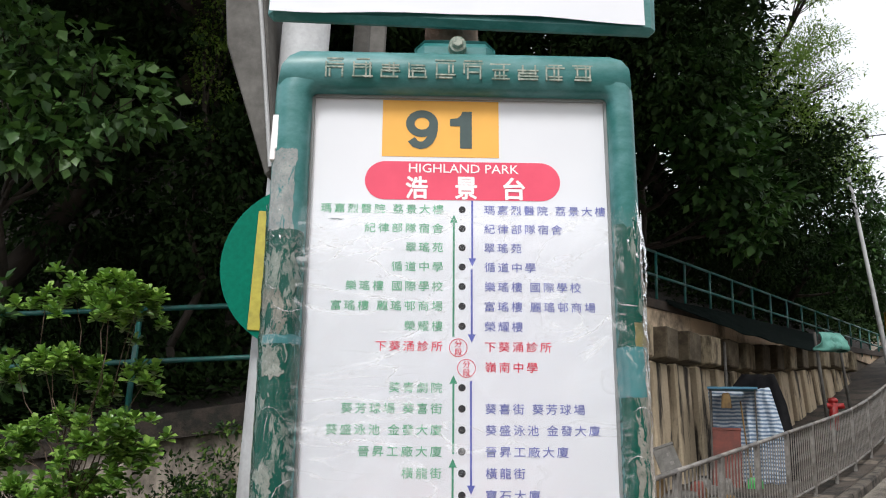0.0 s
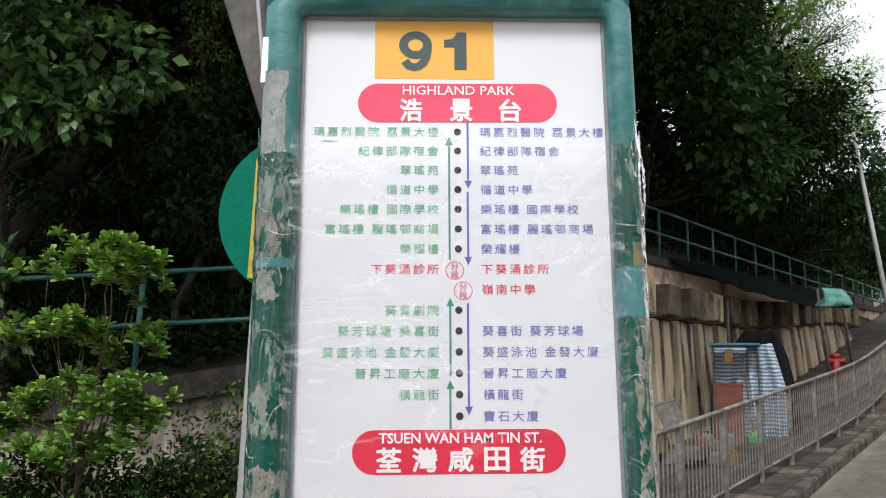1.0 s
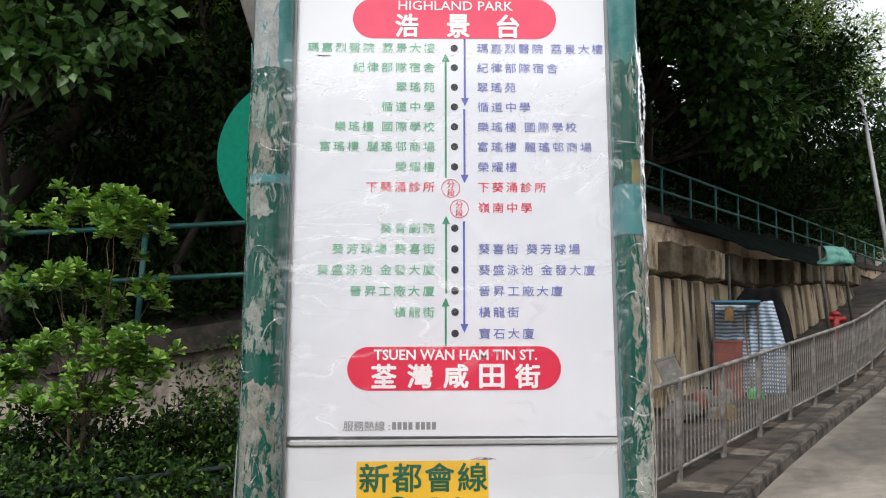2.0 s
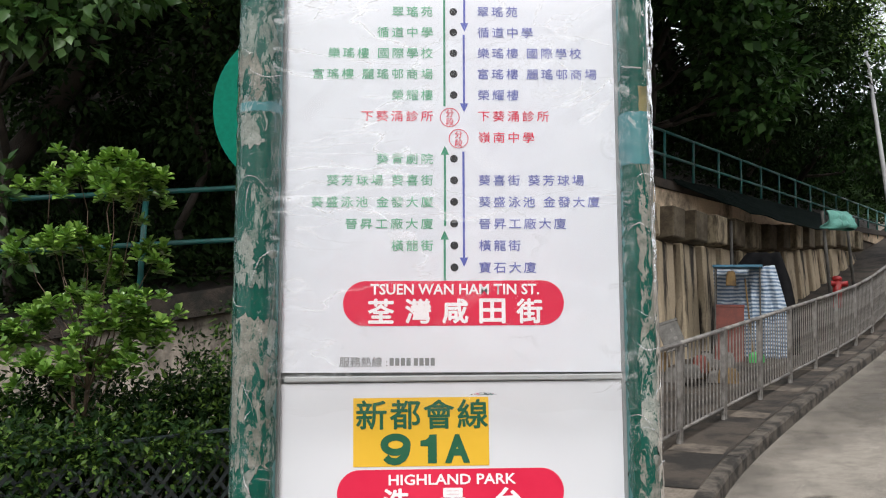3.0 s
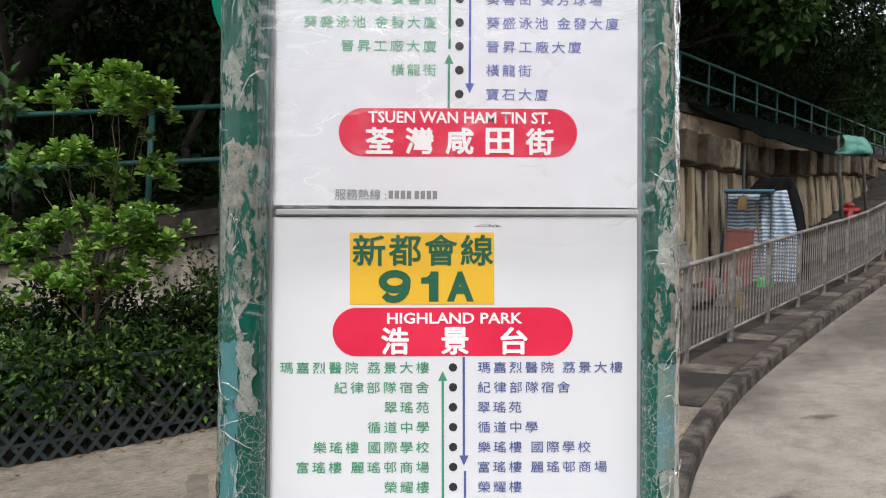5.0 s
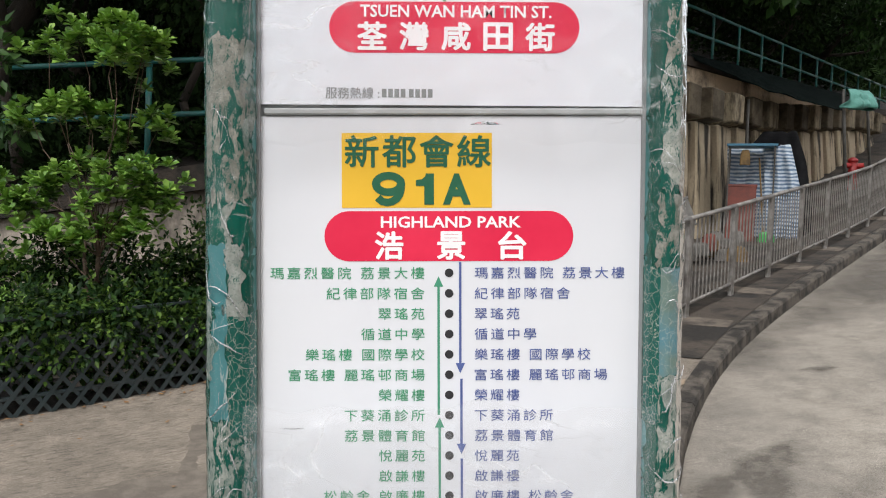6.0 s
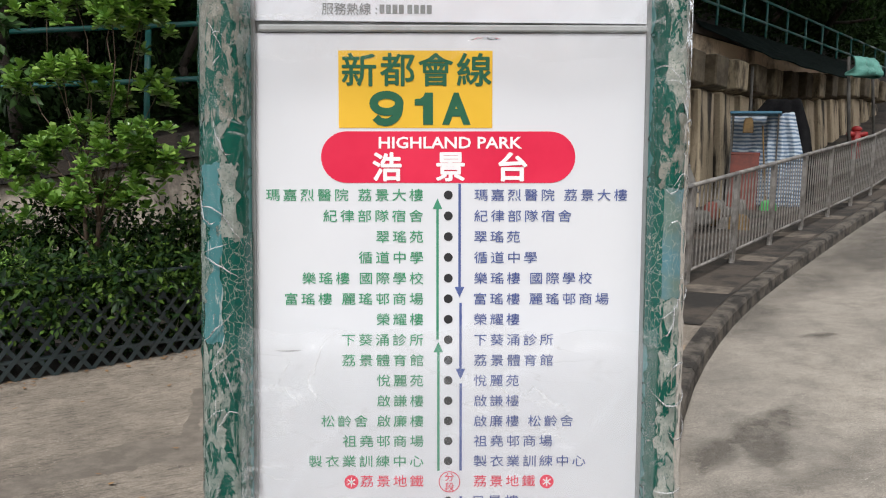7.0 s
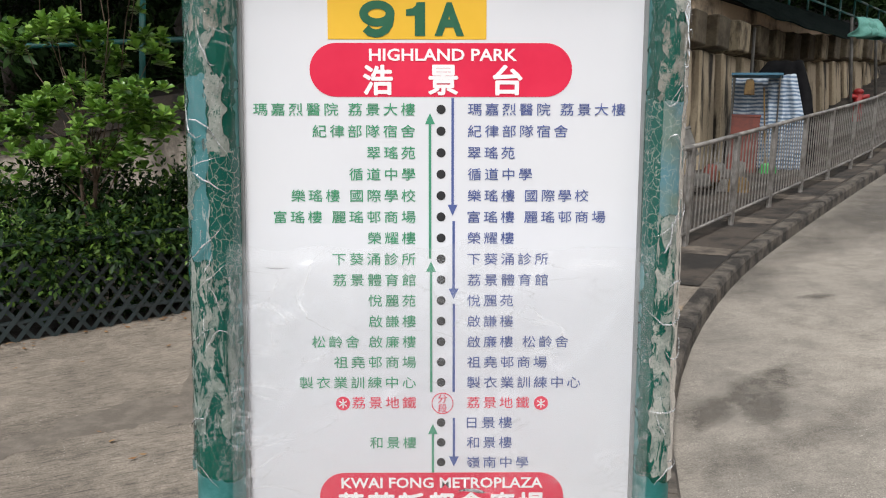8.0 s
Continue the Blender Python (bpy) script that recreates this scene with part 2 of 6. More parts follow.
M["leaf_shrub"] = leaf_mat("shrub_leaf", (0.04, 0.10, 0.02), (0.14, 0.27, 0.05), (0.27, 0.42, 0.09), 0.28, 0.4)
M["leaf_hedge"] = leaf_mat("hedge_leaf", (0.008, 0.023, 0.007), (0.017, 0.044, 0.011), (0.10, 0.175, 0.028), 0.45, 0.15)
M["leaf_vine"] = leaf_mat("vine_leaf", (0.011, 0.030, 0.008), (0.027, 0.068, 0.017), (0.065, 0.135, 0.035), 0.45, 0.15)
M["leaf_ivy"] = leaf_mat("ivy_leaf", (0.022, 0.058, 0.016), (0.055, 0.125, 0.032), (0.11, 0.21, 0.06), 0.38, 0.3)
M["stem"] = worn("shrub_stem", (0.12, 0.08, 0.052), (0.06, 0.042, 0.03), 14.0, 0.85, 0.6, 0.004, 90)
# near-black leaves: the deep shade under the canopy is put into this colour
M["leaf_dark"] = leaf_mat("shaded_forest_leaf", (0.008, 0.017, 0.006), (0.015, 0.031, 0.010), (0.027, 0.050, 0.015), 0.7, 0.03, 0.05)
M["leaf_light"] = leaf_mat("feathery_leaf", (0.06, 0.12, 0.028), (0.12, 0.20, 0.042), (0.21, 0.29, 0.07), 0.45, 0.2, 0.42)


# ---- helpers of this scene ----
def part(name, bm, material, parent=None, label="", smooth=False):
    me = bpy.data.meshes.new(name)
    bm.to_mesh(me)
    bm.free()
    me.materials.append(material.m)
    if smooth:
        me.shade_smooth()
    ob = new(name, me)
    if parent:
        ob.parent = parent
    if label:
        ob["label"] = label
    return ob


def box(bm, lo, hi, bevel=0.0, m=None):
    r = bmesh.ops.create_cube(bm, size=1.0)
    lo, hi = Vector(lo), Vector(hi)
    mat = Matrix.Translation((lo + hi) / 2) @ Matrix.Diagonal((*(hi - lo), 1))
    bmesh.ops.transform(bm, matrix=(m @ mat) if m else mat, verts=r["verts"])
    if bevel:
        edges = list({e for v in r["verts"] for e in v.link_edges})
        bmesh.ops.bevel(bm, geom=edges, offset=bevel, segments=1, affect="EDGES", profile=0.7)
    return bm


def tube(bm, a, b, r, r2=None, seg=10):
    a, b = Vector(a), Vector(b)
    d = b - a
    m = Matrix.Translation((a + b) / 2) @ d.to_track_quat("Z", "Y").to_matrix().to_4x4()
    bmesh.ops.create_cone(bm, cap_ends=True, segments=seg, radius1=r, radius2=r if r2 is None else r2, depth=d.length, matrix=m)
    return bm


def bar_mesh(name, material, half, bevel=0.0):
    bm = bmesh.new()
    box(bm, (-half[0], -half[1], -half[2]), half, bevel)
    me = bpy.data.meshes.new(name)
    bm.to_mesh(me)
    bm.free()
    me.materials.append(material.m)
    return me


def empty(name, loc=(0, 0, 0)):
    e = new(name)
    e.empty_display_size = 0.1
    e.location = loc
    return e


# the street runs along (0.655, 0.755): s metres along it, d metres across to the hill side
UX, UY = 0.655, 0.755


def level(s):
    """Height of the ground along the street: nearly flat by the stop, a steady climb, then a steeper one."""
    def ramp(at, k):
        q = (s - at) / k
        return k * (q if q > 30 else math.log1p(math.exp(q)))

    rise, more = ramp(2.05, 0.6), ramp(15.2, 0.6)
    return -0.22 + 0.1475 * min(rise, 34.0) + 0.11 * min(more, 20.0) + 0.02 * max(0.0, rise - 34.0)


def W(s, d, z=0.0):
    return Vector((s * UX - d * UY, s * UY + d * UX, z))


def SD(x, y):
    return x * UX + y * UY, -x * UY + y * UX


def gz(x, y):
    return level(x * UX + y * UY)


STREET = Matrix.Rotation(math.atan2(UY, UX), 4, "Z")


def sheet(name, us, vs, fn, material, parent=None, label="", smooth=False):
    """A grid surface: fn(u, v) gives the place of each node."""
    nu, nv = len(us), len(vs)
    verts = [tuple(fn(u, v)) for u in us for v in vs]
    faces = [(i * nv + j, (i + 1) * nv + j, (i + 1) * nv + j + 1, i * nv + j + 1) for i in range(nu - 1) for j in range(nv - 1)]
    me = bpy.data.meshes.new(name)
    me.from_pydata(verts, [], faces)
    me.materials.append(material.m)
    if smooth:
        me.shade_smooth()
    ob = new(name, me)
    if parent:
        ob.parent = parent
    if label:
        ob["label"] = label
    return ob


def steps(a, b, n):
    return [a + (b - a) * i / n for i in range(n + 1)]


# ---- large structure: ground, road, pavement, kerb ----
def kerb_line():
    """Plan of the kerb's road edge, from behind the viewer up the hill."""
    pts = [(-1.2, -14.0), (0.3, -6.0), (0.78, -1.5), (1.0, 1.0), (1.08, 2.4), (1.21, 3.32), (1.41, 4.0), (1.68, 4.7), (2.11, 5.6), (2.68, 6.6), (3.25, 7.42), (4.56, 9.12), (5.9, 10.8), (7.25, 12.45)]
    while pts[-1][1] < 60:
        pts.append((pts[-1][0] + UX * 1.6, pts[-1][1] + UY * 1.6))
    out = []
    for (x0, y0), (x1, y1) in zip(pts, pts[1:]):
        n = max(1, int(math.hypot(x1 - x0, y1 - y0) / 0.45))
        out += [(x0 + (x1 - x0) * i / n, y0 + (y1 - y0) * i / n) for i in range(n)]
    for _ in range(3):
        out = [out[0]] + [((a[0] + 2 * b[0] + c[0]) / 4, (a[1] + 2 * b[1] + c[1]) / 4) for a, b, c in zip(out, out[1:], out[2:])] + [out[-1]]
    return out


KERB = kerb_line()
KERB_STEP = 0.14
axis = sorted(set(steps(-400, -40, 8) + steps(-40, -6, 14) + steps(-6, 20, 90) + steps(20, 60, 30) + steps(60, 500, 10)))
road = sheet("road", axis, sorted(set(steps(-400, -12, 8) + steps(-12, 6, 36) + steps(6, 400, 10))),
             lambda s, d: W(s, d, level(s) - KERB_STEP + 0.004 * noise.noise(Vector((s * 0.7, d * 0.7, 0)))), M["concrete_road"], smooth=True)
tagged(road, "pale grey stained concrete road climbing a hill", "road", kind="structure")


def kerb_frame(i):
    a, b = KERB[max(0, i - 1)], KERB[min(len(KERB) - 1, i + 1)]
    t = Vector((b[0] - a[0], b[1] - a[1], 0)).normalized()
    return Vector((KERB[i][0], KERB[i][1], 0)), t, Vector((-t.y, t.x, 0))


def pave(i, w):
    p, t, n = kerb_frame(int(i))
    q = p + n * w
    q.z = gz(q.x, q.y) + 0.005 * noise.noise(Vector((q.x, q.y, 3)))
    return q


PAVE_END = max(i for i, p in enumerate(KERB) if p[1] < 56)
pavement = sheet("pavement", list(range(PAVE_END)), [0.15, 0.4, 0.7, 1.0, 1.4, 1.8, 2.3, 2.8, 3.4, 4.2, 5.2, 6.5, 8.5, 12.0], pave, M["pavement"], smooth=True)
tagged(pavement, "rough pale concrete pavement behind the kerb", "pavement", kind="structure")


# ---- retaining wall along the street, with buttresses and blocks ----
WALL_D = 5.4


def top_of_wall(s):
    return 4.17 + 0.052 * (s - 12.1) + 0.028 * max(0.0, s - 20.0)


def block_top(s):
    return 3.80 + 0.056 * (s - 12.1) + 0.062 * max(0.0, s - 16.0) - 0.09 * max(0.0, s - 22.5)


wall = empty("wall_hillside")
tagged(wall, "stained concrete retaining wall with buttresses and projecting blocks", "wall", kind="structure")
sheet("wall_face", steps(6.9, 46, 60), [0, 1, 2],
      lambda s, v: W(s, WALL_D + (0.04, 0.04, 0.02)[v], (level(s) - 0.4, level(s) + 0.3, block_top(s) - 0.02)[v]), M["recess"], wall, "stained concrete, darker all over, between the buttresses")
sheet("fascia", steps(6.9, 46, 60), [0, 1, 2, 3],
      lambda s, v: W(s, WALL_D + (0.05, 0.0, 0.0, 0.5)[v], (block_top(s) - 0.03, block_top(s) - 0.03, top_of_wall(s), top_of_wall(s))[v]), M["fascia"], wall, "beige rendered band streaked with soot")
sheet("coping", steps(6.9, 46, 40), [0, 1, 2, 3],
      lambda s, v: W(s, WALL_D + (-0.06, -0.06, 0.4, 0.4)[v], top_of_wall(s) + (0.0, 0.15, 0.16, -0.01)[v]), M["cap"], wall)
rng = random.Random(4)
for i in range(36):
    s0 = 7.3 + i * 0.92
    zt, zb = block_top(s0), block_top(s0) - 0.56
    g = level(s0)
    if zb - g < 0.15:
        break
    bm = bmesh.new()
    # head block, tapered towards the front
    w = 0.27 + rng.uniform(-0.03, 0.03)
    r = bmesh.ops.create_cube(bm, size=1.0)["verts"]
    for v in r:
        front = v.co.y < 0
        v.co = Vector((v.co.x * 2 * w * (0.86 if front else 1.0), v.co.y * 0.42 + WALL_D - 0.19, (zt if v.co.z > 0 else zb + (0.06 if front else 0.0))))
    bmesh.ops.bevel(bm, geom=bm.edges[:], offset=0.02, segments=1, affect="EDGES")
    bmesh.ops.transform(bm, matrix=STREET @ Matrix.Translation((s0, 0, 0)), verts=bm.verts[:])
    part("block", bm, M["block"], wall)
    bm = bmesh.new()
    box(bm, (-0.30, WALL_D - 0.16, g - 0.3), (0.30, WALL_D + 0.1, zb + 0.01), 0.03)
    for v in bm.verts:
        if v.co.z < g + 0.2:
            v.co.y -= 0.12
    bmesh.ops.transform(bm, matrix=STREET @ Matrix.Translation((s0, 0, 0)), verts=bm.verts[:])
    part("buttress", bm, M["wall"], wall)


def railing(label, pts, up, mid, radius, group):
    """Two-rail pipe railing on the points pts, each the foot of a post."""
    e = empty("pipe_railing", pts[0])
    tagged(e, label, "railing", group)
    o = Vector(pts[0])
    for p in pts:
        part("post", tube(bmesh.new(), Vector(p) - o - Vector((0, 0, 0.05)), Vector(p) - o + Vector((0, 0, up)), radius), M["rail"], e, smooth=True)
    for h in (up, mid):
        for a, b in zip(pts, pts[1:]):
            part("rail", tube(bmesh.new(), Vector(a) - o + Vector((0, 0, h)), Vector(b) - o + Vector((0, 0, h)), radius), M["rail"], e, smooth=True)
    return e


railing("teal green two-rail pipe railing on the wall coping", [W(s, WALL_D, 4.32 + 0.052 * (s - 12.1)) for s in steps(7.4, 43.4, 30)], 0.84, 0.43, 0.024, "railings on the walls")

# ---- low wall behind the planting bed ----
LOW_Y = 8.9


def low_top(x):
    return 2.06 + 0.185 * (x + 2.46) if x > -8 else 1.03


low = empty("wall_low")
tagged(low, "low mouldy concrete bed wall with a dark coping", "wall", kind="structure")
sheet("wall_face", steps(-14, 0.7, 24), [0, 1, 2, 3], lambda x, v: (x, LOW_Y + (0, 0.01, 0, 0.5)[v], (-0.5, 0.6, low_top(x) - 0.3, low_top(x) - 0.3)[v]), M["wall_low"], low)
sheet("coping", steps(-14, 0.7, 24), [0, 1, 2, 3], lambda x, v: (x, LOW_Y + (-0.12, -0.10, 0.4, 0.4)[v], low_top(x) + (-0.3, 0.0, 0.02, -0.3)[v]), M["bed_cap"], low)


def low_rail():
    e = empty("pipe_railing", (0, LOW_Y + 0.1, 0))
    tagged(e, "teal green two-rail pipe railing behind the shrubs", "railing", "railings on the walls")
    xs = [-12.3, -10.1, -7.9, -5.65, -3.42, -1.2, 0.5]
    top = lambda x: 3.19 + 0.085 * (x + 3.42)
    for x in xs:
        part("post", tube(bmesh.new(), (x, 0, low_top(x) - 0.05), (x, 0, top(x)), 0.036), M["rail"], e, smooth=True)
    for drop in (0.0, 0.63):
        for a, b in zip(xs, xs[1:]):
            part("rail", tube(bmesh.new(), (a, 0, top(a) - drop), (b, 0, top(b) - drop), 0.032), M["rail"], e, smooth=True)


low_rail()

# ---- hillside behind the walls ----
def hill(u, v):
    # u runs along the foot of the hill, round the corner of the two walls; v goes back from it
    if u < 0:
        x, y = 0.7 + u, LOW_Y + 0.35 + v
        x -= v * 0.15
    else:
        p = W(7.2 + u, WALL_D + 0.35 + v)
        x, y = p.x, p.y
    base = low_top(max(min(x, 0.7), -8)) - 0.06 if u < 0 else top_of_wall(7.2 + u) + 0.08
    return (x, y, base + min(v * 0.8, 16) + 0.35 * v / (v + 1) * noise.noise(Vector((x * 0.5, y * 0.5, 0))))


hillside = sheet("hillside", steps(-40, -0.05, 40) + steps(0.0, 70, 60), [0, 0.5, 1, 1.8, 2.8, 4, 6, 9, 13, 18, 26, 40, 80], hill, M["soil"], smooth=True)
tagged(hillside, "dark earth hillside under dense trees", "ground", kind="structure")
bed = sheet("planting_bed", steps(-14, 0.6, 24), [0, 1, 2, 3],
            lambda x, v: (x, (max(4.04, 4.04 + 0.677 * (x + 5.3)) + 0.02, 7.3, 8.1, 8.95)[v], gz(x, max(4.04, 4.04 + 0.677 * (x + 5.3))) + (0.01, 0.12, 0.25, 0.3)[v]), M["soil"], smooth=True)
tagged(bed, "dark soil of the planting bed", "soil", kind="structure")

# unseen plain wall closing the street opposite, added to block low skylight
def far_side(u, v):
    return W(u, -12.0 - (0.0, 0.0, 6.0, 6.0)[v], (level(u) - 1.0, level(u) + 6.0, level(u) + 6.0, level(u) - 1.0)[v])


opposite = sheet("wall_opposite", steps(-60, 60, 24), [0, 1, 2, 3], far_side, M["wall_low"])
tagged(opposite, "unseen weathered concrete wall added across the street to block low skylight", "wall", kind="structure")

# ---- the bus stop sign ----
# local frame: x across, z up from the middle of the upper red oval, y = 0 on the route sheets, -y towards the viewer
SIGN = Matrix.Translation((-0.0035, 0, 1.9165)) @ Matrix.Rotation(radians(-1.93), 4, "Y")

# dark paint kept fresh under the tape, with flecks of glue
k = Mat("green_case_paint", 0.22, 0.0, 0.45)
paint = k.mix(k.ramp(k.noise(9, 4), (0.35, 0.0), (0.7, 1.0)), (0.0006, 0.052, 0.035), (0.002, 0.082, 0.058))
fleck = k.ramp(k.noise(210, 3, 0.6, (1, 1, 0.6)), (0.68, 0.0), (0.72, 0.8))
smear = k.ramp(k.noise(30, 7, 0.72, (1.3, 1.3, 0.35), 0.6), (0.60, 0.0), (0.64, 0.75))
k.color(k.mix(k.mix(1.0, fleck, smear, "LIGHTEN"), paint, (0.27, 0.30, 0.27)))
k.bump(k.noise(120, 5, 0.7), 0.15, 0.002)
M["case"] = k


def residue(name, light, dark, cover, coarse=58.0, under=(0.002, 0.07, 0.05)):
    """Old glue and torn paper: grainy crust with the paint showing through its holes."""
    k = Mat(name, 0.7, 0.0, 0.35)
    crust = k.mix(k.ramp(k.noise(85, 7, 0.75), (0.36, 0.0), (0.64, 1.0)), dark, light)
    hole = k.ramp(k.noise(coarse, 8, 0.76, (1.3, 1.3, 0.45), 0.7), (cover, 1.0), (cover + 0.02, 0.0))
    pore = k.ramp(k.noise(coarse * 9, 4, 0.7), (0.36, 0.75), (0.44, 0.0))
    k.color(k.mix(k.mix(1.0, hole, pore, "LIGHTEN"), crust, under))
    k.rough(k.ramp(hole, (0.0, 0.75), (1.0, 0.25)))
    k.bump(k.noise(160, 6, 0.75), 0.6, 0.0015)
    return k


M["crust_grey"] = residue("grey_glue_crust", (0.31, 0.33, 0.30), (0.15, 0.17, 0.15), 0.42)
M["crust_thin"] = residue("thin_glue_crust", (0.27, 0.30, 0.27), (0.10, 0.14, 0.12), 0.50)
M["crust_brown"] = residue("brown_paper_crust", (0.29, 0.28, 0.245), (0.10, 0.105, 0.085), 0.485, 64)
M["crust_pale"] = residue("pale_paper_crust", (0.37, 0.375, 0.335), (0.14, 0.175, 0.155), 0.475, 80)
M["crust_head"] = residue("speckled_glue_crust", (0.36, 0.37, 0.36), (0.20, 0.22, 0.22), 0.36, 60, (0.05, 0.19, 0.20))
k = Mat("blue_tape", 0.2, 0.0, 0.5)
scuff = k.ramp(k.noise(46, 7, 0.75, (1.3, 1.3, 0.5), 0.8), (0.56, 0.0), (0.60, 0.7))
k.color(k.mix(scuff, k.mix(k.noise(14, 4), (0.035, 0.155, 0.165), (0.07, 0.21, 0.225)), (0.36, 0.40, 0.38)))
k.bump(k.noise(60, 5), 0.3, 0.001)
M["blue_tape"] = k
k = Mat("crackled_tape", 0.2, 0.0, 0.5)
net = k.ramp(k.voronoi(210, stretch=(1, 1, 0.7), warp=0.007), (0.0, 0.8), (0.035, 0.0))
k.color(k.mix(net, k.mix(k.noise(20, 4), (0.002, 0.065, 0.045), (0.01, 0.10, 0.085)), (0.40, 0.42, 0.36)))
M["crackle"] = k
k = Mat("crackled_blue_tape", 0.25, 0.0, 0.5)
net = k.ramp(k.voronoi(170, stretch=(1, 1, 0.7), warp=0.009), (0.0, 0.5), (0.03, 0.0))
k.color(k.mix(net, k.mix(k.ramp(k.noise(22, 5, 0.6), (0.4, 0.0), (0.6, 1.0)), (0.09, 0.20, 0.235), (0.13, 0.19, 0.165)), (0.40, 0.42, 0.38)))
M["blue_crackle"] = k
# the cleaner head of the case, rubbed and faded
k = Mat("green_head_paint", 0.4, 0.0, 0.5)
rub = k.ramp(k.noise(24, 7, 0.7, (0.5, 1, 1)), (0.42, 0.0), (0.72, 1.0))
k.color(k.mix(rub, (0.010, 0.125, 0.115), (0.10, 0.26, 0.27)))
k.bump(k.noise(90, 4), 0.15, 0.001)
M["head"] = k
M["glue"] = worn("letter_residue", (0.45, 0.47, 0.40), (0.16, 0.24, 0.20), 130.0, 0.8, 0.8, 0.001, 400, lo=0.40, hi=0.60)
# printed sheet, faintly uneven white
k = Mat("printed_sheet", 0.5, 0.0, 0.3)
k.color(k.mix(k.ramp(k.noise(3.5, 3), (0.35, 0.0), (0.65, 1.0)), (0.75, 0.765, 0.805), (0.705, 0.72, 0.765)))
k.bump(k.noise(7, 3), 0.12, 0.01)
M["sheet"] = k
k = Mat("lower_printed_sheet", 0.5, 0.0, 0.3)
k.color(k.mix(k.ramp(k.noise(3.5, 3), (0.35, 0.0), (0.65, 1.0)), (0.685, 0.695, 0.725), (0.645, 0.655, 0.69)))
k.bump(k.noise(7, 3), 0.12, 0.01)
M["sheet_lower"] = k


def ink(name, c, scale=60.0):
    k = Mat(name, 0.5, 0.0, 0.3)
    k.color(k.mix(k.ramp(k.noise(scale, 4), (0.3, 0.0), (0.7, 1.0)), c, tuple(min(1.0, v * 1.12 + 0.012) for v in c)))
    return k


M["ink_green"] = ink("green_ink", (0.045, 0.27, 0.135))
M["ink_green_faded"] = ink("faded_green_ink", (0.13, 0.40, 0.235))
M["ink_blue_faded"] = ink("faded_blue_ink", (0.15, 0.17, 0.44))
M["ink_green2"] = ink("deep_green_ink", (0.045, 0.24, 0.14))
M["ink_blue"] = ink("blue_ink", (0.095, 0.115, 0.40))
M["ink_navy"] = ink("navy_ink", (0.07, 0.10, 0.27))
M["ink_red"] = ink("red_ink", (0.70, 0.035, 0.08))
M["pill_faded"] = ink("faded_red_ink", (0.70, 0.075, 0.135), 18)
M["pill_red"] = ink("oval_red_ink", (0.64, 0.012, 0.055), 18)
M["amber"] = ink("amber_ink", (0.80, 0.42, 0.085), 14)
M["yellow"] = ink("yellow_ink", (0.72, 0.43, 0.03), 14)
M["slate"] = ink("slate_ink", (0.055, 0.085, 0.085))
M["bottle"] = ink("bottle_green_ink", (0.012, 0.10, 0.05))
M["ink_black"] = ink("black_ink", (0.02, 0.02, 0.022))
M["ink_white"] = ink("white_ink", (0.80, 0.77, 0.78))
M["ink_grey"] = ink("grey_ink", (0.22, 0.23, 0.23))

M["divider"] = ink("grey_divider", (0.36, 0.37, 0.37))

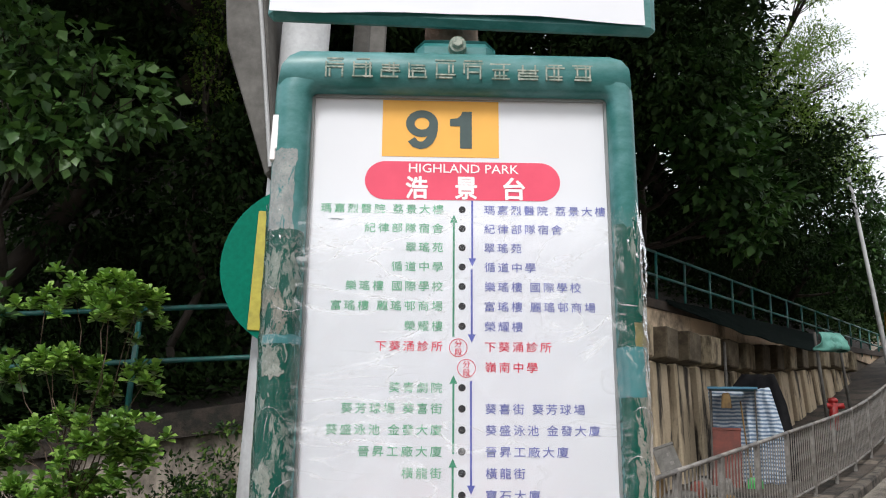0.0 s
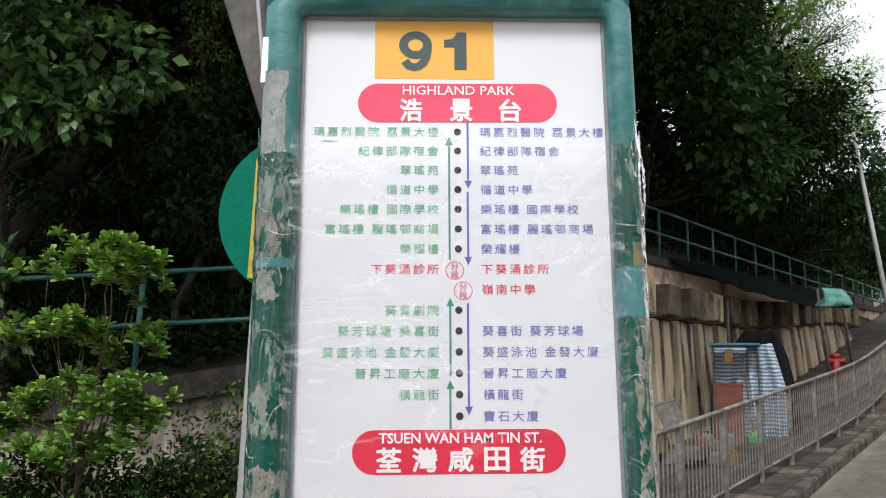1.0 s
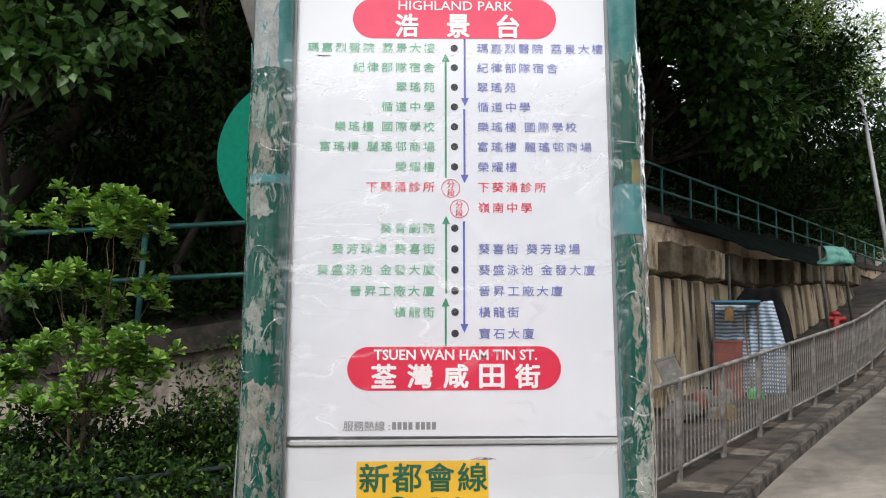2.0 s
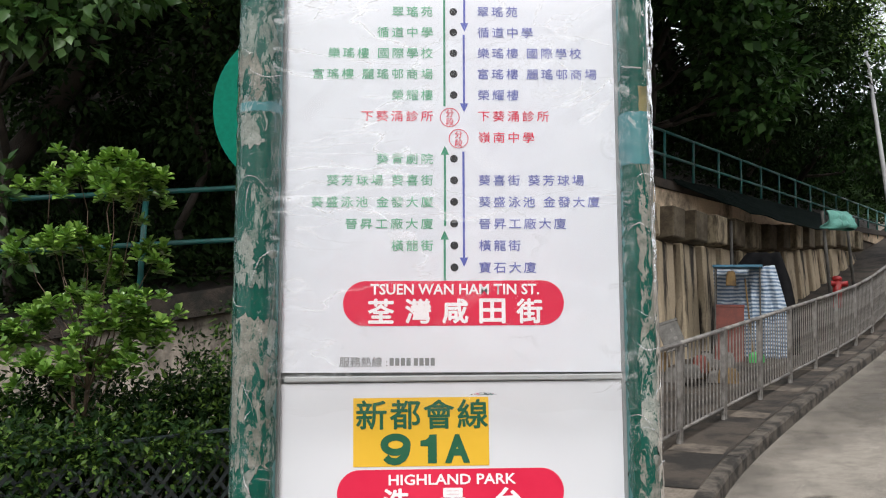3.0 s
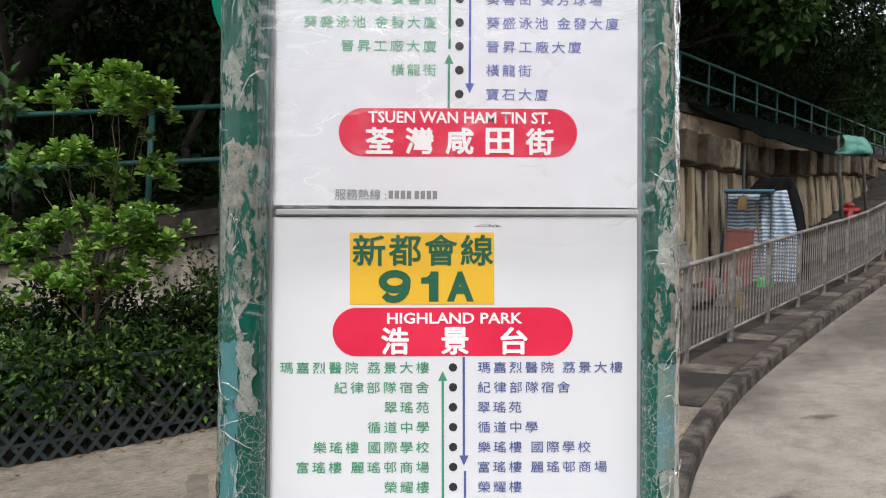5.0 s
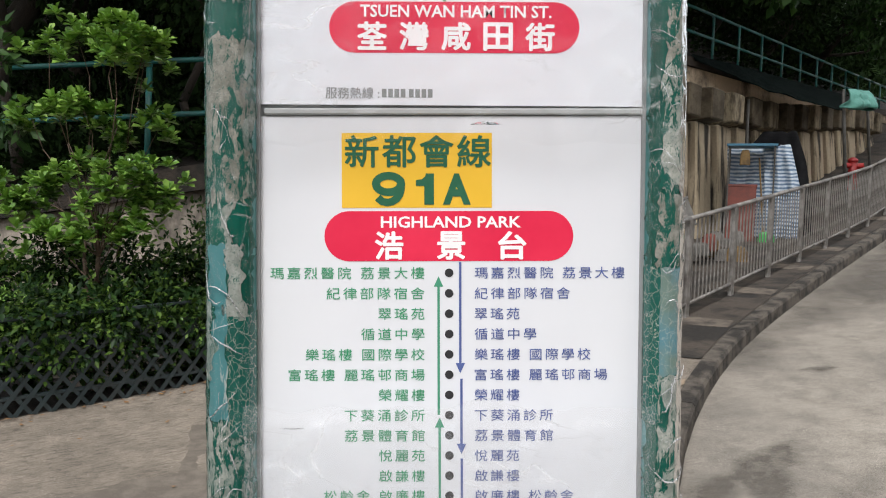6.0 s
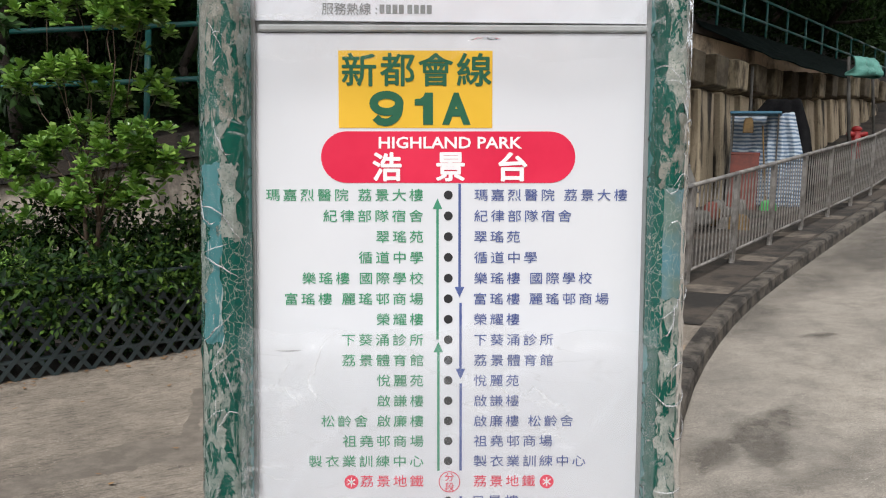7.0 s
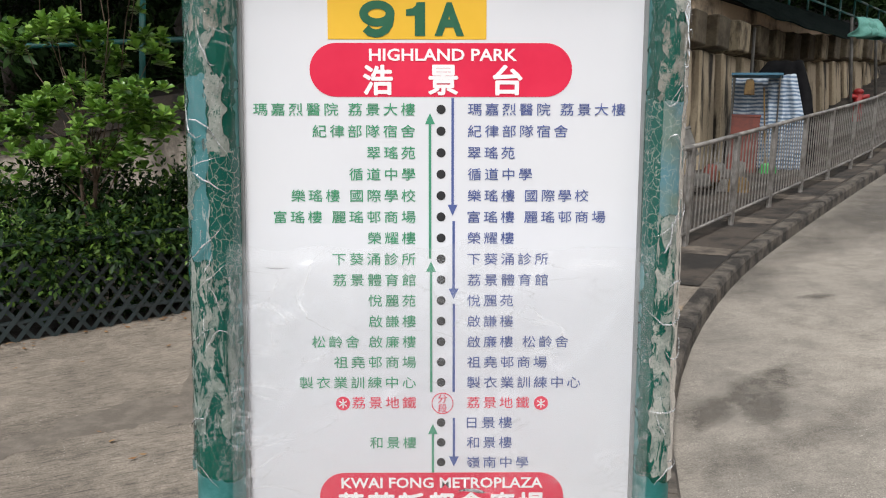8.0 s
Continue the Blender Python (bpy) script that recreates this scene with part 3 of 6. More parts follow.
# clear wrapping film: glossy, milky along its creases, with crease highlights painted white
def film(name, rough, creases, haze, crinkle, scale, white, cells=0.0, ior=1.42):
    k = Mat(name, 0.12)
    fr = k.n.new("ShaderNodeFresnel")
    fr.inputs["IOR"].default_value = ior
    gl = k.n.new("ShaderNodeBsdfGlossy")
    gl.inputs["Roughness"].default_value = rough
    gl.inputs["Color"].default_value = (1, 1, 1, 1)
    clear = k.n.new("ShaderNodeBsdfTransparent")
    milk = k.n.new("ShaderNodeBsdfDiffuse")
    milk.inputs["Color"].default_value = (0.80, 0.81, 0.82, 1)
    mxa, mxb = k.n.new("ShaderNodeMixShader"), k.n.new("ShaderNodeMixShader")
    bmp = k.n.new("ShaderNodeBump")
    bmp.inputs["Strength"].default_value, bmp.inputs["Distance"].default_value = crinkle, 0.004
    k.l.new(k.noise(scale, 5, 0.6, (1, 1, 0.5), 1.2), bmp.inputs["Height"])
    k.l.new(bmp.outputs["Normal"], gl.inputs["Normal"])
    # white lines put the wrinkles' highlights into the diffuse colour
    line = k.ramp(k.noise(creases, 5, 0.55, (0.55, 1, 1.25), 1.6), (0.484, 0.0), (0.4985, white), (0.505, white), (0.52, 0.0))
    where = k.ramp(k.noise(creases * 0.7, 3), (0.40, 0.0), (0.60, 1.0))
    turned = k.n.new("ShaderNodeMapping")
    turned.inputs["Rotation"].default_value, turned.inputs["Scale"].default_value = (0, 0.6, 0), (0.22, 1, 1.6)
    k.l.new(k.co, turned.inputs["Vector"])
    tex = k.n.new("ShaderNodeTexNoise")
    tex.inputs["Scale"].default_value, tex.inputs["Detail"].default_value, tex.inputs["Distortion"].default_value = creases * 2.2, 3.0, 0.4
    k.l.new(turned.outputs["Vector"], tex.inputs["Vector"])
    fine = k.ramp(tex.outputs["Fac"], (0.488, 0.0), (0.4985, white * 0.8), (0.502, white * 0.8), (0.512, 0.0))
    fine = k.mix(1.0, fine, k.ramp(k.noise(creases * 0.55, 2, 0.5, (1, 1, 1.3)), (0.50, 0.0), (0.66, 1.0)), "MULTIPLY")
    line = k.mix(1.0, k.mix(1.0, line, where, "MULTIPLY"), fine, "ADD")
    if cells:
        # crackled tape: torn edges and a net of fine white cracks, in places
        for size, where_lo, thick in ((34, 0.48, 0.016), (90, 0.47, 0.024), (190, 0.50, 0.045)):
            net = k.ramp(k.voronoi(size, stretch=(1, 1, 0.6), warp=1.1 / size), (0.0, cells), (thick, 0.0))
            line = k.mix(1.0, line, k.mix(1.0, net, k.ramp(k.noise(size * 0.35, 3, 0.6, (1, 1, 0.6)), (where_lo, 0.0), (where_lo + 0.06, 1.0)), "MULTIPLY"), "ADD")
    veil = k.mix(1.0, line, (haze, haze, haze), "ADD")
    k.l.new(veil, mxa.inputs["Fac"])
    k.l.new(clear.outputs["BSDF"], mxa.inputs[1])
    k.l.new(milk.outputs["BSDF"], mxa.inputs[2])
    k.l.new(fr.outputs["Fac"], mxb.inputs["Fac"])
    k.l.new(mxa.outputs["Shader"], mxb.inputs[1])
    k.l.new(gl.outputs["BSDF"], mxb.inputs[2])
    k.l.new(mxb.outputs["Shader"], k.n["Material Output"].inputs["Surface"])
    return k


M["film"] = film("clear_film", 0.10, 9.5, 0.01, 0.6, 24, 0.34)
M["film_hazy"] = film("hazy_film", 0.14, 12.0, 0.07, 0.8, 26, 0.20)
M["tape"] = film("clear_tape", 0.05, 26.0, 0.0, 0.9, 60, 0.15, 0.10, 1.14)
M["crease"] = film("pulled_film", 0.05, 40.0, 0.26, 0.4, 80, 0.3, 0.0, 1.45)

sign = empty("bus_stop_sign")
sign.matrix_world = SIGN
tagged(sign, "green framed minibus stop sign wrapped in wrinkled clear film", "bus stop sign")

LEFT, RIGHT, TOP, BOTTOM = -0.180, 0.165, 0.127, -0.93
IL, IR, IT, IB = -0.1445, 0.1385, 0.084, -0.885


def ring(x0, x1, z0, z1, r, n=6):
    """Rounded rectangle outline, counter-clockwise from the lower right."""
    out = []
    for cx, cz, a0 in ((x1 - r, z0 + r, -90), (x1 - r, z1 - r, 0), (x0 + r, z1 - r, 90), (x0 + r, z0 + r, 180)):
        out += [(cx + r * math.cos(radians(a0 + 90 * i / n)), cz + r * math.sin(radians(a0 + 90 * i / n))) for i in range(n + 1)]
    return out


def case_frame():
    """Moulded frame: rings swept from the back over the rounded front to the sheet."""
    prof = [(0.0, 0.050, 0.040), (0.0, -0.004, 0.040), (0.003, -0.012, 0.039), (0.009, -0.018, 0.036), (0.017, -0.020, 0.031), (0.026, -0.019, 0.024), (0.0325, -0.015, 0.014), (0.0355, -0.008, 0.006), (0.0360, 0.004, 0.004)]
    bm = bmesh.new()
    rows = []
    full = 0.036
    for inset, y, r in prof:
        f = inset / full
        pts = ring(LEFT + (IL - LEFT) * f, RIGHT + (IR - RIGHT) * f, BOTTOM + (IB - BOTTOM) * f, TOP + (IT - TOP) * f, r)
        rows.append([bm.verts.new((x, y, z)) for x, z in pts])
    for a, b in zip(rows, rows[1:]):
        for i in range(len(a)):
            j = (i + 1) % len(a)
            bm.faces.new((a[i], a[j], b[j], b[i]))
    bm.faces.new(rows[0])
    bmesh.ops.recalc_face_normals(bm, faces=bm.faces[:])
    return bm


part("case_frame", case_frame(), M["head"], sign, "faded blue-green moulded frame", True)
# faded head piece over the top of the frame
bm = bmesh.new()
rows = []
for z, y0 in ((IT + 0.004, -0.0155), (IT + 0.010, -0.0205), (0.108, -0.0220), (0.118, -0.0200), (0.1255, -0.0120), (0.1285, 0.002), (0.1285, 0.046)):
    r = max(0.0, z - 0.095)
    cut = 0.034 - math.sqrt(max(0.0, 0.034 ** 2 - r ** 2)) if r > 0 else 0.0
    rows.append([bm.verts.new((x, y0 + (0.004 if abs(x) > 0.16 else 0.0), z)) for x in [LEFT + 0.004 + cut + (RIGHT - LEFT - 0.008 - 2 * cut) * i / 16 for i in range(17)]])
for a, b in zip(rows, rows[1:]):
    for i in range(16):
        bm.faces.new((a[i], a[i + 1], b[i + 1], b[i]))
part("head_piece", bm, M["head"], sign, "faded blue-green head of the frame", True)
# worn ghosts of removed letters on the head: plain broken bars
rng = random.Random(11)
for i in range(10):
    x0 = -0.1225 + i * 0.0262
    bm = bmesh.new()
    rows = sorted(rng.sample([0.0955, 0.0985, 0.1015, 0.1045, 0.1075, 0.1105, 0.1135], 4))
    for z in rows:
        y = -0.0224 if z < 0.1105 else -0.0216
        ln = rng.uniform(0.55, 1.0) * 0.0100
        box(bm, (x0 - ln, y, z - 0.0008), (x0 + ln, y + 0.0012, z + 0.0008))
    for dx in rng.sample([-0.0085, -0.005, -0.001, 0.003, 0.007], 3):
        a, b = rng.choice(((0.0945, 0.1100), (0.0945, 0.1030), (0.1000, 0.1100)))
        box(bm, (x0 + dx - 0.0008, -0.0225, a), (x0 + dx + 0.0008, -0.0205, b))
    part("letter_ghost", bm, M["glue"], sign, "flaked silvery residue of old lettering")

bm = bmesh.new()
box(bm, (IL - 0.004, 0.003, IB - 0.004), (IR + 0.004, 0.012, IT + 0.004))
part("backboard", bm, M["ink_grey"], sign)
# black gasket between frame and sheets
bm = bmesh.new()
for lo, hi in (((IL - 0.001, -0.004, IB), (IL + 0.0022, 0.002, IT)), ((IR - 0.0022, -0.004, IB), (IR + 0.001, 0.002, IT)), ((IL, -0.004, IT - 0.002), (IR, 0.002, IT + 0.001))):
    box(bm, lo, hi)
part("gasket", bm, M["ink_grey"], sign, "thin dark grey gasket")


def route_sheet(z0, z1, turn, label, mat):
    bm = bmesh.new()
    box(bm, (IL + 0.0005, 0.0, z0 - (z0 + z1) / 2), (IR - 0.0005, 0.002, z1 - (z0 + z1) / 2))
    bmesh.ops.subdivide_edges(bm, edges=bm.edges[:], cuts=3, use_grid_fill=True)
    ob = part("route_sheet", bm, mat, sign, label)
    ob.location = (0, 0, (z0 + z1) / 2)
    ob.rotation_euler = (0, radians(-turn), 0)
    return ob


TURN2 = 0.45
sheet_a = route_sheet(-0.3715, IT - 0.001, 0.0, "white route sheet with stops and two red ovals", M["sheet"])
sheet_b = route_sheet(IB + 0.002, -0.3795, 0.0, "white route sheet with a yellow route box and red ovals", M["sheet_lower"])
bm = bmesh.new()
box(bm, (IL, -0.0025, -0.3785), (IR, 0.002, -0.3738), 0.001, Matrix.Rotation(radians(-0.35), 4, "Y") @ Matrix.Translation((0.0025, 0, 0)))
part("divider", bm, M["divider"], sign, "thin grey bar between the sheets")


def stick(ob, parent):
    """Hang ob under a sheet, keeping its place in the sign's frame."""
    ob.parent = parent
    ob.location = Vector(ob.location) - Vector(parent.location)
    return ob


def text(body, x0, x1, z0, z1, mat, parent, bold=0.0, name="lettering", y=-0.0004, keep=False):
    """Letters as a thin mesh, fitted into the box x0..x1, z0..z1 of the sign's frame."""
    cu = bpy.data.curves.new(name, "FONT")
    cu.body, cu.size, cu.resolution_u, cu.fill_mode = body, 1.0, 2, "FRONT"
    if body.isascii():
        cu.offset, bold = bold, 0.0
    if keep:
        cu.space_character = 1.32
    tmp = bpy.data.objects.new(name, cu)
    scene.collection.objects.link(tmp)
    me = bpy.data.meshes.new_from_object(tmp.evaluated_get(bpy.context.evaluated_depsgraph_get()))
    bpy.data.objects.remove(tmp)
    n = len(me.vertices)
    co = np.empty(n * 3)
    me.vertices.foreach_get("co", co)
    co = co.reshape(-1, 3)
    lo, hi = co.min(0), co.max(0)
    out = np.zeros_like(co)
    out[:, 0] = (co[:, 0] - lo[0]) / (hi[0] - lo[0]) * (x1 - x0) + x0
    out[:, 2] = (co[:, 1] - lo[1]) / (hi[1] - lo[1]) * (z1 - z0) + z0
    out[:, 1] = y
    me.vertices.foreach_set("co", out.ravel())
    if bold:
        # thicken the strokes: the same letters laid a little to every side
        one, bm, w = me, bmesh.new(), bold * (z1 - z0)
        for dx, dz in ((w, 0), (-w, 0), (0, w), (0, -w), (w * 0.7, w * 0.7), (-w * 0.7, w * 0.7), (w * 0.7, -w * 0.7), (-w * 0.7, -w * 0.7)):
            n0 = len(bm.verts)
            bm.from_mesh(one)
            bm.verts.ensure_lookup_table()
            for v in bm.verts[n0:]:
                v.co.x, v.co.z = v.co.x * (1 - 2 * w / (x1 - x0)) + (x0 + x1) * w / (x1 - x0) + dx, v.co.z * (1 - 2 * w / (z1 - z0)) + (z0 + z1) * w / (z1 - z0) + dz
                v.co.y -= n0 / n * 0.000004
        bm.to_mesh(me)
        bm.free()
    me.materials.clear()
    me.materials.append(mat.m)
    me.name = name
    me.update()
    ob = new(name, me)
    return stick(ob, parent)


def flat(name, pts, mat, parent, y=-0.0003, label=""):
    bm = bmesh.new()
    bm.faces.new([bm.verts.new((x, y, z)) for x, z in pts])
    bmesh.ops.recalc_face_normals(bm, faces=bm.faces[:])
    r = bmesh.ops.extrude_face_region(bm, geom=bm.faces[:])
    bmesh.ops.translate(bm, verts=[v for v in r["geom"] if isinstance(v, bmesh.types.BMVert)], vec=(0, 0.0002, 0))
    return stick(part(name, bm, mat, None, label), parent)


def oval(x0, x1, z0, z1, mat, parent, tilt=0.0):
    c, q = ((x0 + x1) / 2, (z0 + z1) / 2), math.tan(radians(tilt))
    pts = [(x, z + (x - c[0]) * q) for x, z in ring(x0, x1, z0, z1, (z1 - z0) / 2 - 1e-5, 10)]
    return flat("red_oval", pts, mat, parent)


def disc(x, z, r, mat, parent, name="stop_dot", y=-0.0003):
    return flat(name, [(x + r * math.cos(a * math.pi / 10), z + r * math.sin(a * math.pi / 10)) for a in range(20)], mat, parent, y)


def arrow(x, z0, z1, mat, parent, head=0.0035):
    """A line from z0 to z1 with its head at z1."""
    w, q = 0.0009, (1 if z1 > z0 else -1)
    return flat("route_arrow", [(x - w, z0), (x + w, z0), (x + w, z1 - q * 2.2 * head), (x + head, z1 - q * 2.2 * head), (x, z1), (x - head, z1 - q * 2.2 * head), (x - w, z1 - q * 2.2 * head)], mat, parent)


def stem(x, z0, z1, mat, parent):
    return flat("route_line", [(x - 0.0009, z0), (x + 0.0009, z0), (x + 0.0009, z1), (x - 0.0009, z1)], mat, parent)


PITCH, GLYPH = 0.0128, 0.0090


def stop_name(body, x, z, right, mat, parent, pitch=PITCH, glyph=GLYPH):
    n = len(body.replace(" ", ""))
    w = (n - 1) * pitch + glyph + 0.003 * body.count(" ")
    x0 = x - w if right else x
    h = glyph * 1.03
    return text(body, x0, x0 + w, z - h / 2, z + h / 2, mat, parent, 0.004, "stop_name", keep=True)


def stage_mark(x, z, parent, r=0.0083):
    """A thin red ring with two characters in it."""
    bm = bmesh.new()
    n = 28
    vs = [[bm.verts.new((x + q * math.cos(i * 2 * math.pi / n), -0.0004, z + q * math.sin(i * 2 * math.pi / n))) for i in range(n)] for q in (r, r - 0.0006)]
    for i in range(n):
        j = (i + 1) % n
        bm.faces.new((vs[0][i], vs[0][j], vs[1][j], vs[1][i]))
    stick(part("stage_ring", bm, M["ink_red"]), parent)
    text("分", x - 0.0033, x + 0.0033, z + 0.0004, z + 0.0068, M["ink_red"], parent, 0.005, "stage_character")
    text("段", x - 0.0033, x + 0.0033, z - 0.0069, z - 0.0005, M["ink_red"], parent, 0.005, "stage_character")


def figure_one(x0, x1, z0, z1, mat, parent):
    """A heavy sans-serif figure one: stem with a short flag."""
    w, h = x1 - x0, z1 - z0
    pts = [(0.46, 0.0), (1.0, 0.0), (1.0, 1.0), (0.56, 1.0), (0.50, 0.90), (0.34, 0.82), (0.0, 0.79), (0.0, 0.60), (0.46, 0.60)]
    return flat("route_number", [(x0 + w * a, z0 + h * b) for a, b in pts], mat, parent, -0.0007)


def figure_nine(x0, x1, z0, z1, mat, parent, t=0.135):
    """A heavy sans-serif figure nine: a round bowl and a tail hooking under it."""
    w, h = x1 - x0, z1 - z0
    bowl = [(0.5 + (0.5 - t) * math.cos(a * math.pi / 16), 0.66 + 0.255 * math.sin(a * math.pi / 16)) for a in range(33)]
    tail = [(0.865, 0.66), (0.86, 0.50), (0.82, 0.34), (0.73, 0.20), (0.60, 0.115), (0.46, 0.090), (0.30, 0.125), (0.175, 0.245)]
    bm = bmesh.new()
    for n, path in enumerate((bowl, tail)):
        rows = []
        for i, p in enumerate(path):
            a, b = path[max(0, i - 1)], path[min(len(path) - 1, i + 1)]
            if n == 0 and i in (0, 32):
                a, b = bowl[31], bowl[1]
            d = Vector(((b[0] - a[0]) * w, (b[1] - a[1]) * h)).normalized()
            rows.append([bm.verts.new((x0 + p[0] * w + q * d.y * t * w, -0.0007 - n * 0.00002, z0 + p[1] * h - q * d.x * t * w * 0.92)) for q in (-1, 1)])
        for a, b in zip(rows, rows[1:]):
            bm.faces.new((a[0], a[1], b[1], b[0]))
    bmesh.ops.remove_doubles(bm, verts=bm.verts[:], dist=0.00001)
    return stick(part("route_number", bm, mat), parent)


# upper sheet: route 91
A = sheet_a
flat("route_box", [(-0.0773, 0.0235), (0.0345, 0.0235), (0.0345, 0.0812), (-0.0773, 0.0812)], M["amber"], A)
figure_nine(-0.0548, -0.0240, 0.0314, 0.0706, M["slate"], A)
figure_one(-0.0125, 0.0086, 0.0325, 0.0703, M["slate"], A)
oval(-0.0925, 0.0925, -0.0192, 0.0188, M["pill_faded"], A, 0.2)
text("HIGHLAND PARK", -0.0512, 0.0532, 0.0076, 0.0165, M["ink_white"], A, 0.006, y=-0.0007)
for ch, cx in (("浩", -0.0435), ("景", 0.003), ("台", 0.0485)):
    text(ch, cx - 0.0105, cx + 0.0105, -0.0186, 0.0040, M["ink_white"], A, 0.028, y=-0.0007)
ROWS_A = [("瑪嘉烈醫院 荔景大樓", None), ("紀律部隊宿舍", None), ("翠瑤苑", None), ("循道中學", None), ("樂瑤樓 國際學校", None), ("富瑤樓 麗瑤邨商場", None), ("榮耀樓", None),
          ("下葵涌診所", None), ("", "嶺南中學"), ("葵青劇院", ""), ("葵芳球場 葵喜街", "葵喜街 葵芳球場"), ("葵盛泳池 金發大廈", None), ("晉昇工廠大廈", None), ("橫龍街", None), ("", "寶石大廈")]
for i, (a, b) in enumerate(ROWS_A):
    z = -0.0285 - 0.01835 * i
    b = a if b is None else b
    red = i in (7, 8)
    if a:
        stop_name(a, -0.0183, z, True, M["ink_red"] if red else M["ink_green_faded"], A)
    if b:
        stop_name(b, 0.0200, z, False, M["ink_red"] if red else M["ink_blue_faded"], A)
    if not red:
        disc(-0.0006, z, 0.0033, M["ink_black"], A)
stage_mark(-0.0040, -0.1581, A)
stage_mark(0.0034, -0.1764, A)
arrow(-0.0084, -0.1484, -0.0335, M["ink_green2"], A)
arrow(0.0088, -0.0195, -0.0829, M["ink_blue"], A)
arrow(0.0082, -0.0856, -0.1535, M["ink_blue"], A)
arrow(-0.0082, -0.2508, -0.1825, M["ink_green2"], A)
arrow(-0.0086, -0.2963, -0.2545, M["ink_green2"], A)
arrow(0.0074, -0.1875, -0.2849, M["ink_blue"], A)
oval(-0.0925, 0.0900, -0.3335, -0.2965, M["pill_red"], A, 0.2)
text("TSUEN WAN HAM TIN ST.", -0.0700, 0.0695, -0.3080, -0.2990, M["ink_white"], A, 0.02, y=-0.0007)
for i, ch in enumerate("荃灣咸田街"):
    cx = -0.0612 + i * 0.0306
    text(ch, cx - 0.0108, cx + 0.0108, -0.3318, -0.3112, M["ink_white"], A, 0.03, y=-0.0007)
text("服務熱線 :", -0.0950, -0.0558, -0.3672, -0.3588, M["ink_grey"], A, 0.004, "hotline_caption")
for i in range(8):
    x0 = -0.0540 + i * 0.0046 + (0.0014 if i > 3 else 0)
    flat("hotline_bar", [(x0, -0.3660), (x0 + 0.0034, -0.3660), (x0 + 0.0034, -0.3598), (x0, -0.3598)], M["ink_grey"], A)

# lower sheet: route 91A
B = sheet_b
flat("route_box", [(-0.0815, -0.4463), (0.0285, -0.4463), (0.0285, -0.3915), (-0.0815, -0.3915)], M["yellow"], B)
for i, ch in enumerate("新都會線"):
    cx = -0.0668 + i * 0.0274
    text(ch, cx - 0.0124, cx + 0.0124, -0.4168, -0.3932, M["bottle"], B, 0.018, y=-0.0007)
figure_one(-0.0272, -0.0140, -0.4440, -0.4212, M["bottle"], B)
figure_nine(-0.0595, -0.0350, -0.4445, -0.4208, M["bottle"], B, 0.125)
for ch, a, b in (("A", -0.0075, 0.0130),):
    text(ch, a, b, -0.4440, -0.4212, M["bottle"], B, 0.05, "route_number", -0.0007)
oval(-0.0945, 0.0885, -0.4855, -0.4487, M["pill_red"], B)
text("HIGHLAND PARK", -0.0530, 0.0500, -0.4610, -0.4525, M["ink_white"], B, 0.02, y=-0.0007)
for ch, cx in (("浩", -0.0470), ("景", -0.0015), ("台", 0.0435)):
    text(ch, cx - 0.0105, cx + 0.0105, -0.4845, -0.4635, M["ink_white"], B, 0.028, y=-0.0007)
ROWS_B = [("瑪嘉烈醫院 荔景大樓", None), ("紀律部隊宿舍", None), ("翠瑤苑", None), ("循道中學", None), ("樂瑤樓 國際學校", None), ("富瑤樓 麗瑤邨商場", None), ("榮耀樓", None), ("下葵涌診所", None),
          ("荔景體育館", None), ("悅麗苑", None), ("啟謙樓", None), ("松齡舍 啟廉樓", "啟廉樓 松齡舍"), ("祖堯邨商場", None), ("製衣業訓練中心", None), ("荔景地鐵", None), ("", "日景樓"), ("和景樓", None), ("", "嶺南中學")]
for i, (a, b) in enumerate(ROWS_B):
    z = -0.4942 - 0.01509 * i
    b = a if b is None else b
    red = i == 14
    if a:
        stop_name(a, -0.0212, z, True, M["ink_red"] if red else M["ink_green"], B, 0.0127, 0.0086)
    if b:
        stop_name(b, 0.0158, z, False, M["ink_red"] if red else M["ink_navy"], B, 0.0124, 0.0084)
    if not red:
        disc(-0.0030, z, 0.0032, M["ink_black"], B)
stage_mark(-0.0020, -0.7061, B, 0.0080)
for cx in (-0.0745, 0.0700):
    disc(cx, -0.7061, 0.0052, M["ink_red"], B, "round_mark")
    bm = bmesh.new()
    for a in (0, 55, -55):
        box(bm, (-0.0004, 0, -0.0034), (0.0004, 0.0001, 0.0034), 0, Matrix.Translation((cx, -0.0007, -0.7061)) @ Matrix.Rotation(radians(a), 4, "Y"))
    stick(part("mark_stroke", bm, M["ink_white"]), B)
arrow(-0.0108, -0.5997, -0.4967, M["ink_green2"], B)
arrow(-0.0102, -0.6978, -0.6014, M["ink_green2"], B)
arrow(-0.0090, -0.7586, -0.7216, M["ink_green2"], B)
arrow(0.0052, -0.4863, -0.5687, M["ink_navy"], B)
arrow(0.0060, -0.5727, -0.6290, M["ink_navy"], B)
stem(0.0062, -0.6323, -0.6976, M["ink_navy"], B)
arrow(0.0064, -0.7171, -0.7541, M["ink_navy"], B)
oval(-0.0925, 0.0875, -0.7955, -0.7587, M["pill_red"], B)
text("KWAI FONG METROPLAZA", -0.0765, 0.0720, -0.7704, -0.7622, M["ink_white"], B, 0.02, y=-0.0007)
for i, ch in enumerate("葵芳新都會廣場"):
    cx = -0.0695 + i * 0.0222
    text(ch, cx - 0.0098, cx + 0.0098, -0.7940, -0.7735, M["ink_white"], B, 0.028, y=-0.0007)
sheet_b.rotation_euler = (0, radians(-TURN2), 0)

